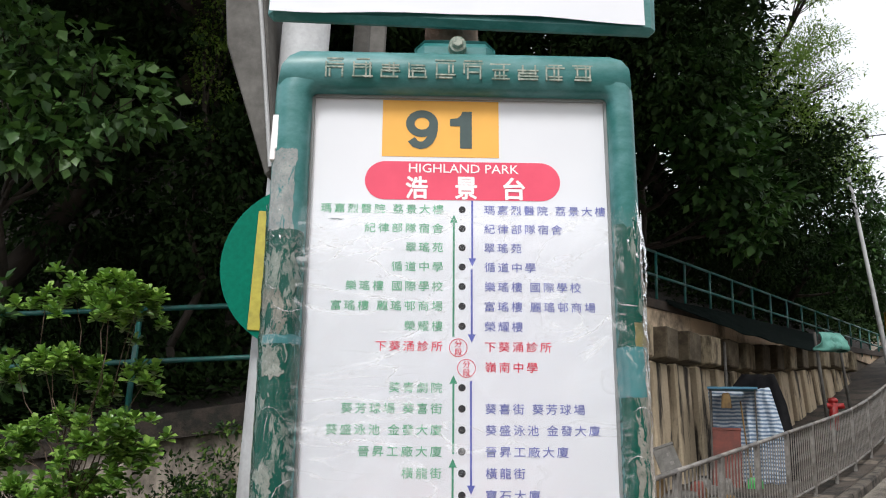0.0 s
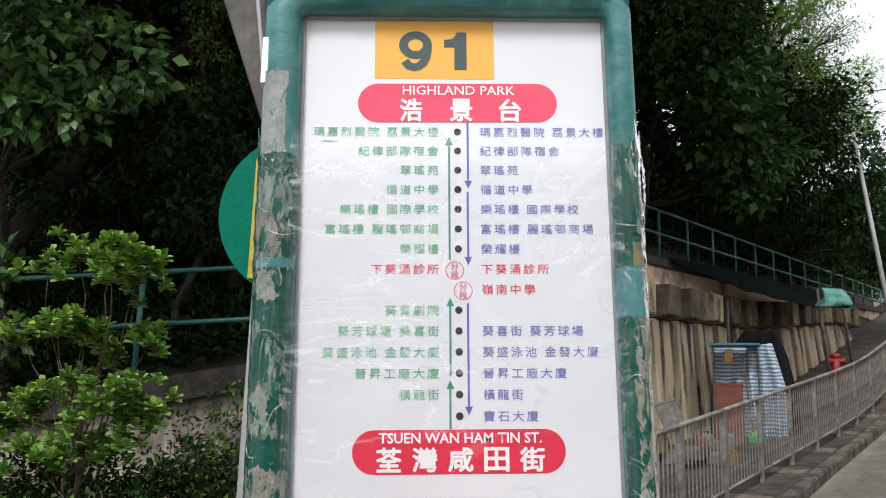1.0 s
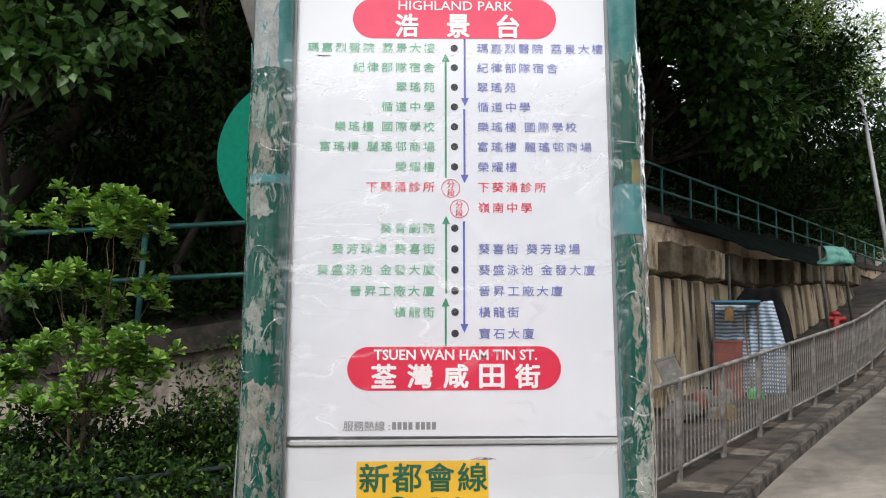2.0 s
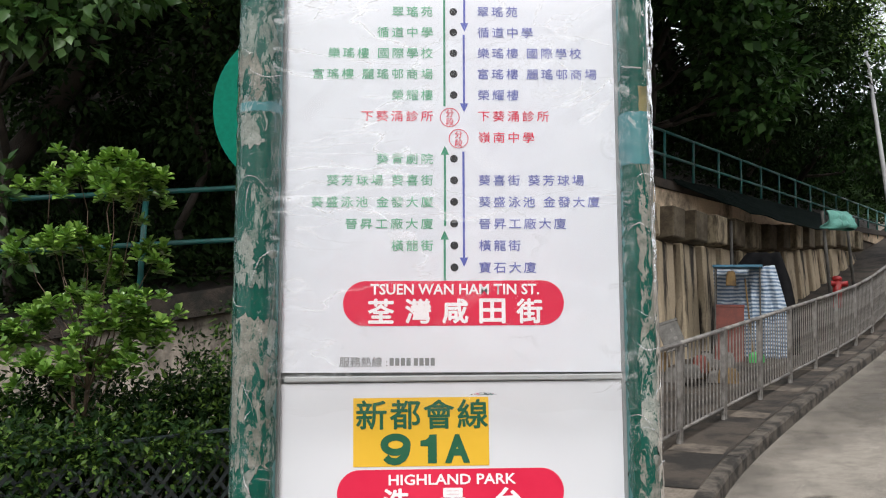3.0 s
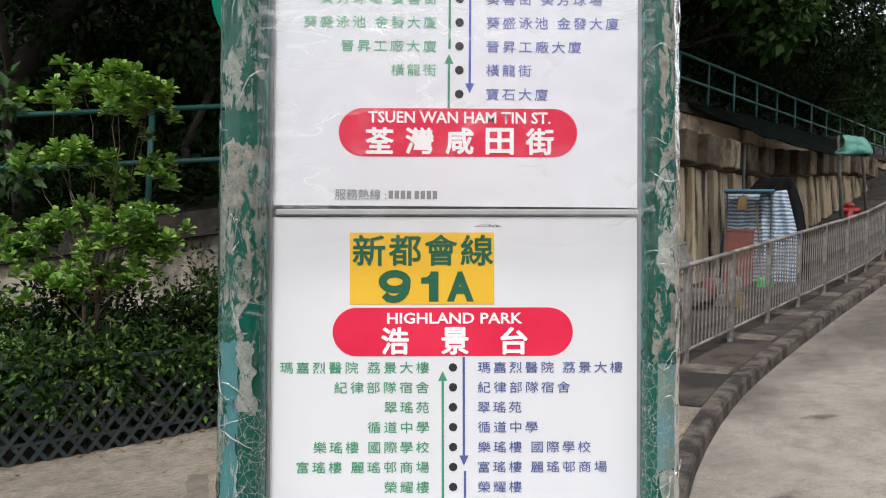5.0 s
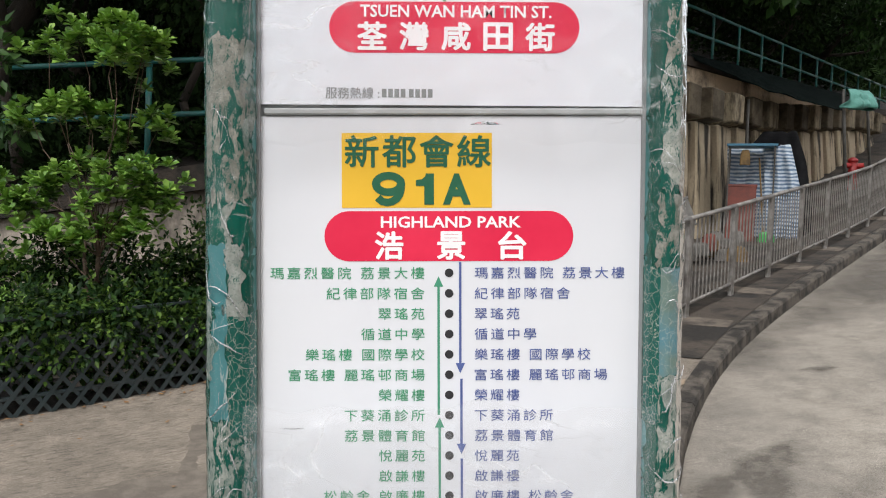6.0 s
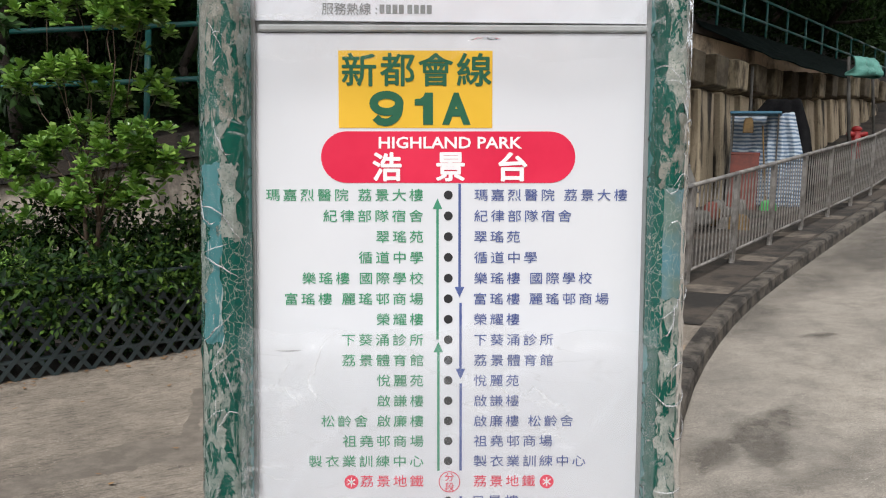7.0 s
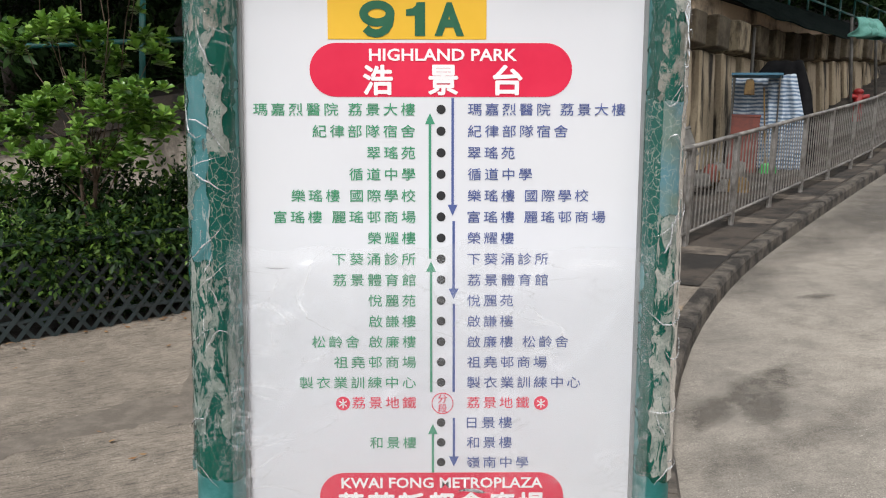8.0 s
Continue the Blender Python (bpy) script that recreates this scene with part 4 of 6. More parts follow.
# post, clamp and the board above
part("post", tube(bmesh.new(), (-0.008, 0.085, -2.3), (-0.008, 0.085, 0.9), 0.0295, seg=24), M["rust"], sign, "rusty steel pipe post", True)
bm = bmesh.new()
box(bm, (-0.040, 0.030, 0.060), (0.026, 0.048, 0.166), 0.006)
box(bm, (-0.048, 0.016, 0.100), (0.034, 0.032, 0.158), 0.010)
part("clamp_plate", bm, M["head"], sign, "chipped blue-green clamp plate")
bm = bmesh.new()
tube(bm, (-0.005, 0.006, 0.146), (-0.005, 0.024, 0.146), 0.0085, 0.010, 14)
tube(bm, (-0.005, 0.001, 0.146), (-0.005, 0.010, 0.146), 0.005, 0.007, 6)
part("clamp_bolt", bm, M["glue"], sign, "corroded pale bolt")
bm = bmesh.new()
box(bm, (-0.203, 0.020, 0.175), (0.197, 0.036, 0.62), 0.006, Matrix.Rotation(radians(1.3), 4, "Y"))
part("upper_board", bm, M["head"], sign, "blue-green edged board above the case")
sheet_u = sheet("board_paper", steps(-0.196, 0.188, 14), steps(0.183, 0.61, 6),
                lambda x, z: (x, 0.0175 - 0.003 * math.sin(x * 20) ** 2 * (0.3 if z > 0.2 else 1.0), z - 0.0235 * x + (0.003 * math.sin(x * 14 + 1) if z < 0.2 else 0)), M["sheet"], sign, "white curling paper", True)


# clear film over the sheets, pulled into ridges, and crinkled tape round the sides of the case
def film_pt(u, v):
    x, y = u, -0.0225
    n1 = abs(noise.noise(Vector((u * 9, v * 4.5 + u * 12, 0.5)))) * 2 - 0.6
    n2 = abs(noise.noise(Vector((u * 34 + v * 9, v * 21 - u * 15, 2.0)))) * 2 - 0.6
    n3 = max(0.0, 1 - 5 * abs(noise.noise(Vector((u * 4 + v * 7, (v - u * 0.8) * 15, 5.0))))) ** 2
    n4 = max(0.0, 1 - 6 * abs(noise.noise(Vector((u * 5 - v * 5, (v + u * 1.3) * 11, 9.0))))) ** 2
    h = 0.0016 * (n1 + 0.8 * n2) + (0.0030 if v < -0.58 else 0.0014) * (n3 + 0.8 * n4)
    v = v + (0.016 * noise.noise(Vector((u * 22, 0, 3))) if v > -0.045 or -0.60 < v < -0.58 or -0.41 < v < -0.39 or v < -0.765 else 0.0)
    return (x, y - abs(h) - h * 0.3, v)


for z0, z1, mat in ((-0.400, -0.035, "film"), (-0.775, -0.588, "film_hazy")):
    sheet("plastic_wrap", steps(IL - 0.005, IR + 0.005, 100), steps(z0, z1, int((z1 - z0) * 260)), film_pt, M[mat], sign, "wrinkled clear plastic film", True).visible_shadow = False


def roll(pts, r):
    """One thin roll of film along pts, pointed at both ends."""
    bm = bmesh.new()
    n, rings = len(pts) - 1, []
    for i, p in enumerate(pts):
        d = (pts[min(n, i + 1)] - pts[max(0, i - 1)]).normalized()
        a = d.orthogonal().normalized()
        b, w = d.cross(a), r * (0.15 + math.sin(math.pi * i / n))
        rings.append([bm.verts.new(p + (a * math.cos(q * math.pi / 3) + b * math.sin(q * math.pi / 3)) * w) for q in range(6)])
    for g, h in zip(rings, rings[1:]):
        for q in range(6):
            bm.faces.new((g[q], g[(q + 1) % 6], h[(q + 1) % 6], h[q]))
    bmesh.ops.recalc_face_normals(bm, faces=bm.faces[:])
    return bm


FRONT = [(0.0, -0.004), (0.083, -0.012), (0.25, -0.018), (0.472, -0.020), (0.722, -0.019), (0.903, -0.015), (0.986, -0.008), (1.0, 0.002)]


def case_pt(side, u, z, lift=0.0):
    """A point on the front of the case's upright: u from its outer edge (0) to the sheet (1); below 0 round the back."""
    if u <= 0:
        x, y, nx, ny = 0.0, -0.004 - u * 0.054, -1.0, 0.0
    else:
        i = next(j for j in range(len(FRONT) - 1) if u <= FRONT[j + 1][0] + 1e-9)
        (u0, y0), (u1, y1) = FRONT[i], FRONT[i + 1]
        f = (u - u0) / (u1 - u0)
        x, y = u, y0 + (y1 - y0) * f
        d = Vector(((u1 - u0) * 0.032, y1 - y0)).normalized()
        nx, ny = d.y, -d.x
    px = LEFT + (IL - LEFT) * x if side < 0 else RIGHT + (IR - RIGHT) * x
    return Vector((px + nx * lift * (1 if side < 0 else -1), y + ny * lift, z))


def cover(name, side, z0, z1, u0, u1, mat, lift, label="", seed=0, ragged=0.0, slant=0.0):
    """A piece of tape, paper or glue lying on the upright, with torn edges."""
    nz = max(6, int((z1 - z0) / 0.0016))
    us, vs = steps(0, 1, 22), steps(0, 1, nz)

    def fn(a, b):
        z = z0 + (z1 - z0) * b
        tear = lambda c: ragged * (noise.noise(Vector((z * 70, c, seed))) + 0.6 * noise.noise(Vector((z * 240, c, seed + 5)))) if ragged else 0.0
        lo, hi = u0 + tear(1.5) * (u0 > 0), u1 + tear(8.5) * (u1 < 1)
        u = lo + (hi - lo) * a
        end = 0.010 * ragged * 6 * (noise.noise(Vector((u * 6, seed, 2 + b))) + 0.5 * noise.noise(Vector((u * 21, seed, 4 + b)))) * (abs(b - 0.5) * 2) ** 3
        return case_pt(side, min(1.0, u), z + end + slant * (u - 0.5), lift)

    return sheet(name, us, vs, fn, mat, sign, label, True)


for side in (-1, 1):
    cover("fresh_paint", side, -0.757, (-0.052 if side < 0 else -0.048), -0.35, 0.97, M["case"], 0.0004, "dark green paint under clear tape", side, 0.05, 0.008 * side)
for z0, z1, u0, u1, mat, lift, ragged, label in [
        (-0.055, 0.022, 0.06, 0.70, "crust_head", 0.0006, 0.05, "speckled grey glue"), (-0.160, -0.078, 0.0, 0.85, "crust_thin", 0.0008, 0.16, ""), (-0.150, -0.112, 0.05, 0.70, "crust_brown", 0.0010, 0.22, ""),
        (-0.1585, -0.1505, 0.1, 1.0, "blue_tape", 0.0012, 0.02, "narrow blue tape"), (-0.118, -0.058, 0.30, 0.72, "crust_thin", 0.0007, 0.20, ""), (-0.255, -0.205, 0.0, 0.30, "crust_thin", 0.0010, 0.16, ""), (-0.300, -0.225, 0.62, 0.90, "crust_thin", 0.0007, 0.14, ""), (-0.440, -0.330, 0.80, 0.98, "crust_thin", 0.0007, 0.06, ""), (-0.700, -0.605, 0.50, 0.95, "crust_thin", 0.0007, 0.14, ""), (-0.187, -0.161, 0.10, 0.72, "crust_grey", 0.0010, 0.10, "grey paper scrap"), (-0.303, -0.222, 0.0, 0.66, "crust_thin", 0.0009, 0.20, ""), (-0.296, -0.262, 0.12, 0.42, "crust_grey", 0.0011, 0.22, ""),
        (-0.445, -0.327, 0.0, 0.86, "crust_brown", 0.0009, 0.16, "brown torn paper and glue"), (-0.474, -0.446, 0.42, 0.60, "crust_grey", 0.0010, 0.12, ""), (-0.600, -0.474, 0.10, 0.50, "blue_tape", 0.0010, 0.05, "pale blue tape"),
        (-0.526, -0.474, 0.50, 0.82, "crust_grey", 0.0010, 0.12, ""), (-0.575, -0.515, -0.1, 0.24, "crust_thin", 0.0013, 0.20, ""), (-0.612, -0.522, 0.50, 1.0, "crackle", 0.0008, 0.03, "crackled green tape"), (-0.695, -0.602, 0.0, 0.52, "crust_pale", 0.0010, 0.18, "whitish torn paper"), (-0.724, -0.675, -0.1, 0.95, "crust_thin", 0.0012, 0.16, "")]:
    cover("glue_patch" if "crust" in mat else "tape_strip", -1, z0, z1, u0, u1, M[mat], lift, label, z0 * 40, ragged)
for z0, z1, u0, u1, mat, lift, ragged, label in [
        (-0.159, -0.136, 0.12, 0.52, "label_old", 0.0010, 0.03, "yellowed label"), (-0.202, -0.158, -0.2, 1.0, "blue_tape", 0.0013, 0.02, "blue tape"), (-0.130, -0.040, -0.1, 0.42, "crust_thin", 0.0007, 0.14, ""),
        (-0.352, -0.184, -0.2, 0.62, "crust_brown", 0.0009, 0.08, "grey torn paper and glue"), (-0.434, -0.346, -0.2, 0.70, "crust_pale", 0.0010, 0.10, "whitish torn paper"), (-0.490, -0.436, -0.2, 0.74, "crust_brown", 0.0009, 0.14, ""),
        (-0.566, -0.488, -0.2, 0.70, "blue_crackle", 0.0010, 0.04, "crackled blue tape"), (-0.600, -0.488, 0.55, 1.0, "crackle", 0.0007, 0.05, "crackled green tape"), (-0.752, -0.566, -0.2, 0.72, "crust_pale", 0.0010, 0.08, "whitish crumpled paper")]:
    cover("glue_patch" if "crust" in mat else "tape_strip", 1, z0, z1, u0, u1, M[mat], lift, label, 90 + z0 * 40, ragged)


def tape_pt(side):
    def fn(u, v):
        q = -0.35 + 1.27 * u
        c = abs(noise.noise(Vector((u * 7 + side * 5, v * 42, 1)))) + 0.7 * abs(noise.noise(Vector((u * 15, v * 95, side * 3))))
        big = max(0.0, noise.noise(Vector((u * 2, v * 16, 7 + side)))) ** 2
        puff = math.exp(-((v + 0.085) / 0.030) ** 2) if side > 0 else 0.0
        lift = 0.0014 + 0.0016 * c + (0.003 + 0.012 * puff) * big + 0.0035 * puff * (1 - u) * (0.4 + c)
        return case_pt(side, min(1.0, q), v + (0.02 * noise.noise(Vector((u * 9, side, 3))) if v > -0.06 else 0.0), lift)

    return fn


for side in (-1, 1):
    sheet("tape_wrap", steps(0, 1, 40), steps(-0.757, -0.030, 330), tape_pt(side), M["tape"], sign, "crinkled glossy clear tape", True).visible_shadow = False
# pulled ridges of the tape: thin bowed rolls across the uprights
rng = random.Random(31)
for side in (-1, 1):
    for i in range(26):
        z = rng.uniform(-0.75, -0.06)
        a, b = sorted((rng.uniform(-0.05, 0.5), rng.uniform(0.3, 1.0)))
        bow, fall, r = rng.uniform(-0.012, 0.012), rng.uniform(-0.030, 0.030), rng.uniform(0.00025, 0.0006)
        pts = [case_pt(side, a + (b - a) * f, z + fall * f + bow * math.sin(math.pi * f), 0.0030 + 0.0016 * math.sin(math.pi * f)) for f in steps(0, 1, 9)]
        part("film_ridge", roll(pts, r), M["crease"], sign, smooth=True)
# torn white sticker on the side of the case, strips of tape
bm = bmesh.new()
for z0, z1, w in ((0.008, 0.020, 0.004), (0.019, 0.036, 0.008), (0.035, 0.053, 0.007)):
    box(bm, (LEFT - 0.0008, -0.0150, z0), (LEFT + w, -0.0060, z1), 0.0006, Matrix.Rotation(radians(1.5), 4, "Y"))
part("sticker", bm, M["ink_white"], sign, "torn white sticker")


# ---- foliage ----
def leaves(name, centres, outward, size, material, parent=None, label="", seed=0, width=0.5, droop=0.25, rich=False, vary=0.35, loose=0.45):
    """One mesh of many folded leaves. centres: where each leaf starts; outward: the way it points."""
    g = np.random.default_rng(seed)
    n = len(centres)
    t = outward + g.normal(0, loose, (n, 3))
    t[:, 2] -= droop
    t /= np.linalg.norm(t, axis=1)[:, None] + 1e-9
    up = np.tile((0.0, -0.35, 1.0), (n, 1)) + g.normal(0, loose, (n, 3))
    side = np.cross(t, up)
    side /= np.linalg.norm(side, axis=1)[:, None] + 1e-9
    nrm = np.cross(side, t)
    ln = (size * (1 + g.uniform(-vary, vary, n)))[:, None]
    hw = ln * width * 0.5
    c = centres
    if rich:
        pts = [c, c + t * ln * 0.42 + side * hw * 0.8 + nrm * hw * 0.35, c + t * ln * 0.78 + side * hw + nrm * hw * 0.4, c + t * ln - nrm * ln * 0.06,
               c + t * ln * 0.78 - side * hw + nrm * hw * 0.4, c + t * ln * 0.42 - side * hw * 0.8 + nrm * hw * 0.35]
        tri = [(0, 1, 2), (0, 2, 3), (0, 3, 4), (0, 4, 5)]
    else:
        pts = [c, c + t * ln * 0.45 + side * hw + nrm * hw * 0.3, c + t * ln - nrm * ln * 0.08, c + t * ln * 0.45 - side * hw + nrm * hw * 0.3]
        tri = [(0, 1, 2), (0, 2, 3)]
    k, q = len(pts), len(tri)
    co = np.stack(pts, 1).reshape(-1, 3)
    idx = (np.arange(n)[:, None, None] * k + np.array(tri)[None]).reshape(-1)
    me = bpy.data.meshes.new(name)
    me.vertices.add(n * k)
    me.vertices.foreach_set("co", co.astype(np.float32).ravel())
    me.loops.add(n * q * 3)
    me.loops.foreach_set("vertex_index", idx.astype(np.int32))
    me.polygons.add(n * q)
    me.polygons.foreach_set("loop_start", np.arange(n * q, dtype=np.int32) * 3)
    me.update(calc_edges=True)
    me.materials.append(material.m)
    ob = new(name, me)
    if parent:
        ob.parent = parent
    if label:
        ob["label"] = label
    return ob


def clumps(blobs, per, each, spread, seed, flat=0.8):
    """Leaf starts and directions: each blob (centre, radius) holds clumps, thick towards its outside."""
    g = np.random.default_rng(seed)
    cs, os_ = [], []
    for (x, y, z), r in blobs:
        m = max(3, int(per * r * r))
        v = g.normal(0, 1, (m, 3))
        v /= np.linalg.norm(v, axis=1)[:, None]
        rad = r * g.uniform(0.15, 1.0, m) ** 0.45 * (1 + 0.22 * np.sin(v[:, 0] * 5 + x) * np.cos(v[:, 2] * 4 + y))
        p = np.array((x, y, z)) + v * rad[:, None] * np.array((1, 1, flat))
        w = np.repeat(p, each, 0)
        d = g.normal(0, 1, (len(w), 3))
        d /= np.linalg.norm(d, axis=1)[:, None]
        cs.append(w + d * (spread * g.uniform(0, 1, len(w)) ** 0.5)[:, None] * np.array((1.3, 1.3, 0.55)))
        os_.append(d * 0.7 + np.repeat(v, each, 0) * 0.5)
    return np.concatenate(cs), np.concatenate(os_)


def limb(bm, a, b, r0, r1, seed, bend=0.12, n=5):
    """A tapered, slightly crooked limb."""
    g = random.Random(seed)
    a, b = Vector(a), Vector(b)
    L = (b - a).length
    pts = [a.lerp(b, i / n) + (Vector((g.uniform(-1, 1), g.uniform(-1, 1), g.uniform(-0.4, 0.4))) * bend * L * 0.35 if 0 < i < n else Vector()) for i in range(n + 1)]
    for i in range(n):
        tube(bm, pts[i], pts[i + 1], r0 + (r1 - r0) * i / n, r0 + (r1 - r0) * (i + 1) / n, 7)
    return pts


def tree(name, label, foot, blobs, mat, size, per, each, spread, seed, width=0.5, radius=0.12, category="tree", bare=0):
    e = empty(name, foot)
    tagged(e, label, category, "trees on the hillside")
    f = Vector(foot)
    bm = bmesh.new()
    top = max(blobs, key=lambda b: b[0][2])[0]
    pts = limb(bm, (0, 0, -0.3), Vector(top) - f, radius, radius * 0.25, seed, 0.10, 7)
    part("trunk", bm, M["bark"], e, smooth=True)
    for i, (c, r) in enumerate(blobs):
        bm = bmesh.new()
        start = min(pts, key=lambda p: abs(p.z - (c[2] - f.z) * 0.7))
        sub = limb(bm, start, Vector(c) - f, radius * 0.4, radius * 0.1, seed + i, 0.14)
        g = random.Random(seed * 7 + i)
        for _ in range(6 + bare):
            v = Vector((g.uniform(-1, 1), g.uniform(-1, 1), g.uniform(-0.5, 0.9))).normalized() * r * 0.9
            limb(bm, sub[3], Vector(c) - f + v, radius * 0.10, 0.006, g.randint(0, 9999), 0.2, 3)
        part("limb", bm, M["bark"], e, smooth=True)
    c, o = clumps(blobs, per, each, spread, seed)
    leaves("crown", c - np.array(foot), o, size, mat, e, "", seed, width)
    return e


# trees up the right-hand hillside
tree("tree", "tall dark tree with drooping leafy branches above the wall", W(14.0, 8.0, 5.5), [((3.44, 10.9, 7.9), 1.7), ((4.0, 11.6, 10.6), 1.6), ((5.3, 12.6, 10.6), 1.5), ((4.3, 12.2, 8.9), 1.4), ((2.9, 11.9, 9.2), 1.5)], M["leaf_dark"], 0.13, 70, 24, 0.30, 21)
tree("vine_clad_tree", "tree hung with broad green vine leaves", W(13.6, 6.9, 4.9), [((4.36, 11.5, 7.2), 1.1), ((4.75, 11.75, 6.5), 0.75), ((5.25, 12.1, 6.0), 0.75), ((4.0, 11.6, 7.9), 0.9), ((5.35, 12.2, 5.5), 0.45)], M["leaf_vine"], 0.17, 90, 14, 0.28, 22, 0.75)
tree("feathery_tree", "light green feathery tree against the white sky", W(17.2, 7.2, 6.0), [((6.42, 14.4, 9.3), 1.25), ((7.3, 14.9, 10.2), 0.9), ((8.25, 15.3, 10.7), 0.7), ((7.4, 15.2, 9.0), 0.9), ((8.3, 15.9, 9.75), 0.6), ((5.6, 13.8, 9.9), 0.8), ((8.9, 15.6, 10.05), 0.4), ((7.8, 14.2, 11.5), 0.5)], M["leaf_light"], 0.075, 95, 40, 0.24, 23, 0.36, 0.11, bare=4)
tree("feathery_tree", "small feathery tree beyond the wall coping", W(20.5, 7.2, 6.0), [((9.73, 17.3, 9.6), 0.85), ((9.0, 17.0, 9.0), 0.9), ((10.2, 17.9, 9.0), 0.55), ((9.6, 17.6, 8.7), 0.9)], M["leaf_light"], 0.085, 90, 34, 0.24, 24, 0.36, 0.09, bare=3)
tree("tree", "dense dark tree filling the hillside", W(19, 8.4, 6.5), [((8.1, 16.6, 8.6), 1.6), ((7.0, 15.8, 8.2), 1.5), ((6.2, 15.0, 7.4), 1.5), ((5.6, 14.6, 9.0), 1.4), ((7.6, 16.0, 7.2), 1.4)], M["leaf_dark"], 0.14, 70, 24, 0.30, 25)
tree("tree", "leafy green tree at the top of the street", W(24.5, 7.4, 6.0), [((10.4, 18.6, 8.1), 1.1), ((11.5, 19.6, 7.3), 1.15), ((10.7, 19.3, 7.0), 1.1), ((12.3, 20.6, 7.6), 0.9), ((12.6, 21.0, 6.6), 0.9)], M["leaf_vine"], 0.15, 85, 20, 0.26, 26, 0.5)
tree("tree", "dark undergrowth tree behind the railing", W(20, 9.0, 6.5), [((8.0, 19.3, 7.1), 1.5), ((9.3, 20.9, 7.2), 1.4), ((11.3, 22.8, 7.9), 1.5), ((10.3, 21.9, 7.5), 1.4), ((6.4, 17.4, 7.0), 1.3), ((5.1, 16.0, 6.8), 1.3), ((12.8, 24.6, 7.7), 1.3)], M["leaf_dark"], 0.12, 80, 22, 0.26, 27)
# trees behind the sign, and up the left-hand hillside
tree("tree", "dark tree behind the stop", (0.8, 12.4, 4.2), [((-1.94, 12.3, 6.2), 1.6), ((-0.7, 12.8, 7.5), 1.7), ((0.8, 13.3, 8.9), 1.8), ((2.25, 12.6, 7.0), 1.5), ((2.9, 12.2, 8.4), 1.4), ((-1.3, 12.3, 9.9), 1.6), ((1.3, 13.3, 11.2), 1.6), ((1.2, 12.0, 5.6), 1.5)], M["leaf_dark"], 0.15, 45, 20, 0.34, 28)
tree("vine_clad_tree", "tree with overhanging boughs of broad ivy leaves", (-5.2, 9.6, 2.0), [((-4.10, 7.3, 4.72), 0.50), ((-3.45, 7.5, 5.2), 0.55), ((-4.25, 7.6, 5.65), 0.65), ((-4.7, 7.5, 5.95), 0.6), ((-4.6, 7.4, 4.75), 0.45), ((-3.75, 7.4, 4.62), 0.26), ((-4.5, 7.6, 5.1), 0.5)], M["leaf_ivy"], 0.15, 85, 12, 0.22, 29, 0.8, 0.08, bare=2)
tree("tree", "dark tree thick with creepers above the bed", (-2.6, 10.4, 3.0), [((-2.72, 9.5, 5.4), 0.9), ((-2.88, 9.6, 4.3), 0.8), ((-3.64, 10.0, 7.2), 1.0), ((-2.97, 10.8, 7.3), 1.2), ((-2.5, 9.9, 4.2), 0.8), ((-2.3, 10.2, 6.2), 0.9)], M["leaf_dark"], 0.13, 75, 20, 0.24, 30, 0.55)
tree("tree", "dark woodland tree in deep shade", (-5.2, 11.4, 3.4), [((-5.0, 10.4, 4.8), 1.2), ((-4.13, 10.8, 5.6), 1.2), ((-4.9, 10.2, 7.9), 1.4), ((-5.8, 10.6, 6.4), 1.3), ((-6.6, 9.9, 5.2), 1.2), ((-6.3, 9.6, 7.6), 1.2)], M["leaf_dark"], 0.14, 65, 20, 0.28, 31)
tree("slender_tree", "slender trunk wrapped in small pale creeper leaves", (-3.1, 9.9, 2.4), [((-3.0, 9.5, 6.3), 0.28), ((-3.02, 9.5, 5.75), 0.22), ((-3.05, 9.5, 6.9), 0.4), ((-3.0, 9.5, 7.5), 0.5)], M["leaf_light"], 0.055, 300, 16, 0.12, 32, 0.6, 0.06)
# high crowns, mostly out of view, added to block sky and sun from the hillside
tree("added_shade_tree", "tall tree crown added mostly out of view to shade the planting bed", (-6.5, 10.2, 3.0), [((-7.0, 7.6, 8.6), 2.0), ((-4.4, 6.4, 8.3), 1.7), ((-2.0, 6.6, 8.4), 1.7), ((-0.2, 7.8, 9.0), 1.7), ((-6.6, 5.6, 8.8), 1.8), ((-4.0, 8.6, 9.6), 1.9), ((-4.0, 11.0, 12.0), 2.6), ((-8.5, 11.0, 12.0), 2.6), ((0.8, 10.5, 13.0), 2.2), ((-6.0, 9.8, 8.9), 1.9), ((-3.4, 9.9, 9.0), 1.9), ((-0.8, 10.2, 9.4), 1.9)], M["leaf_dark"], 0.20, 26, 22, 0.5, 33, 0.5, 0.2)
tree("added_shade_tree", "tall tree crown added mostly out of view to shade the hillside wall", (5.0, 15.5, 7.0), [((2.2, 9.0, 9.6), 1.7), ((3.6, 9.8, 10.2), 1.7), ((5.0, 11.5, 11.0), 1.6), ((6.2, 13.6, 12.4), 1.6), ((5.2, 14.5, 13.6), 2.4), ((2.0, 14.0, 14.0), 2.6)], M["leaf_dark"], 0.20, 26, 22, 0.5, 34, 0.5, 0.2)
g = np.random.default_rng(5)
pts = []
for i in range(3200):
    if i % 2:
        s, v = g.uniform(9, 42), g.uniform(0.55, 6.0)
        pts.append(hill(s - 7.2, v))
    else:
        pts.append(hill(g.uniform(-11, -0.2), g.uniform(0.12, 1.0) ** 1.5 * 5.0))
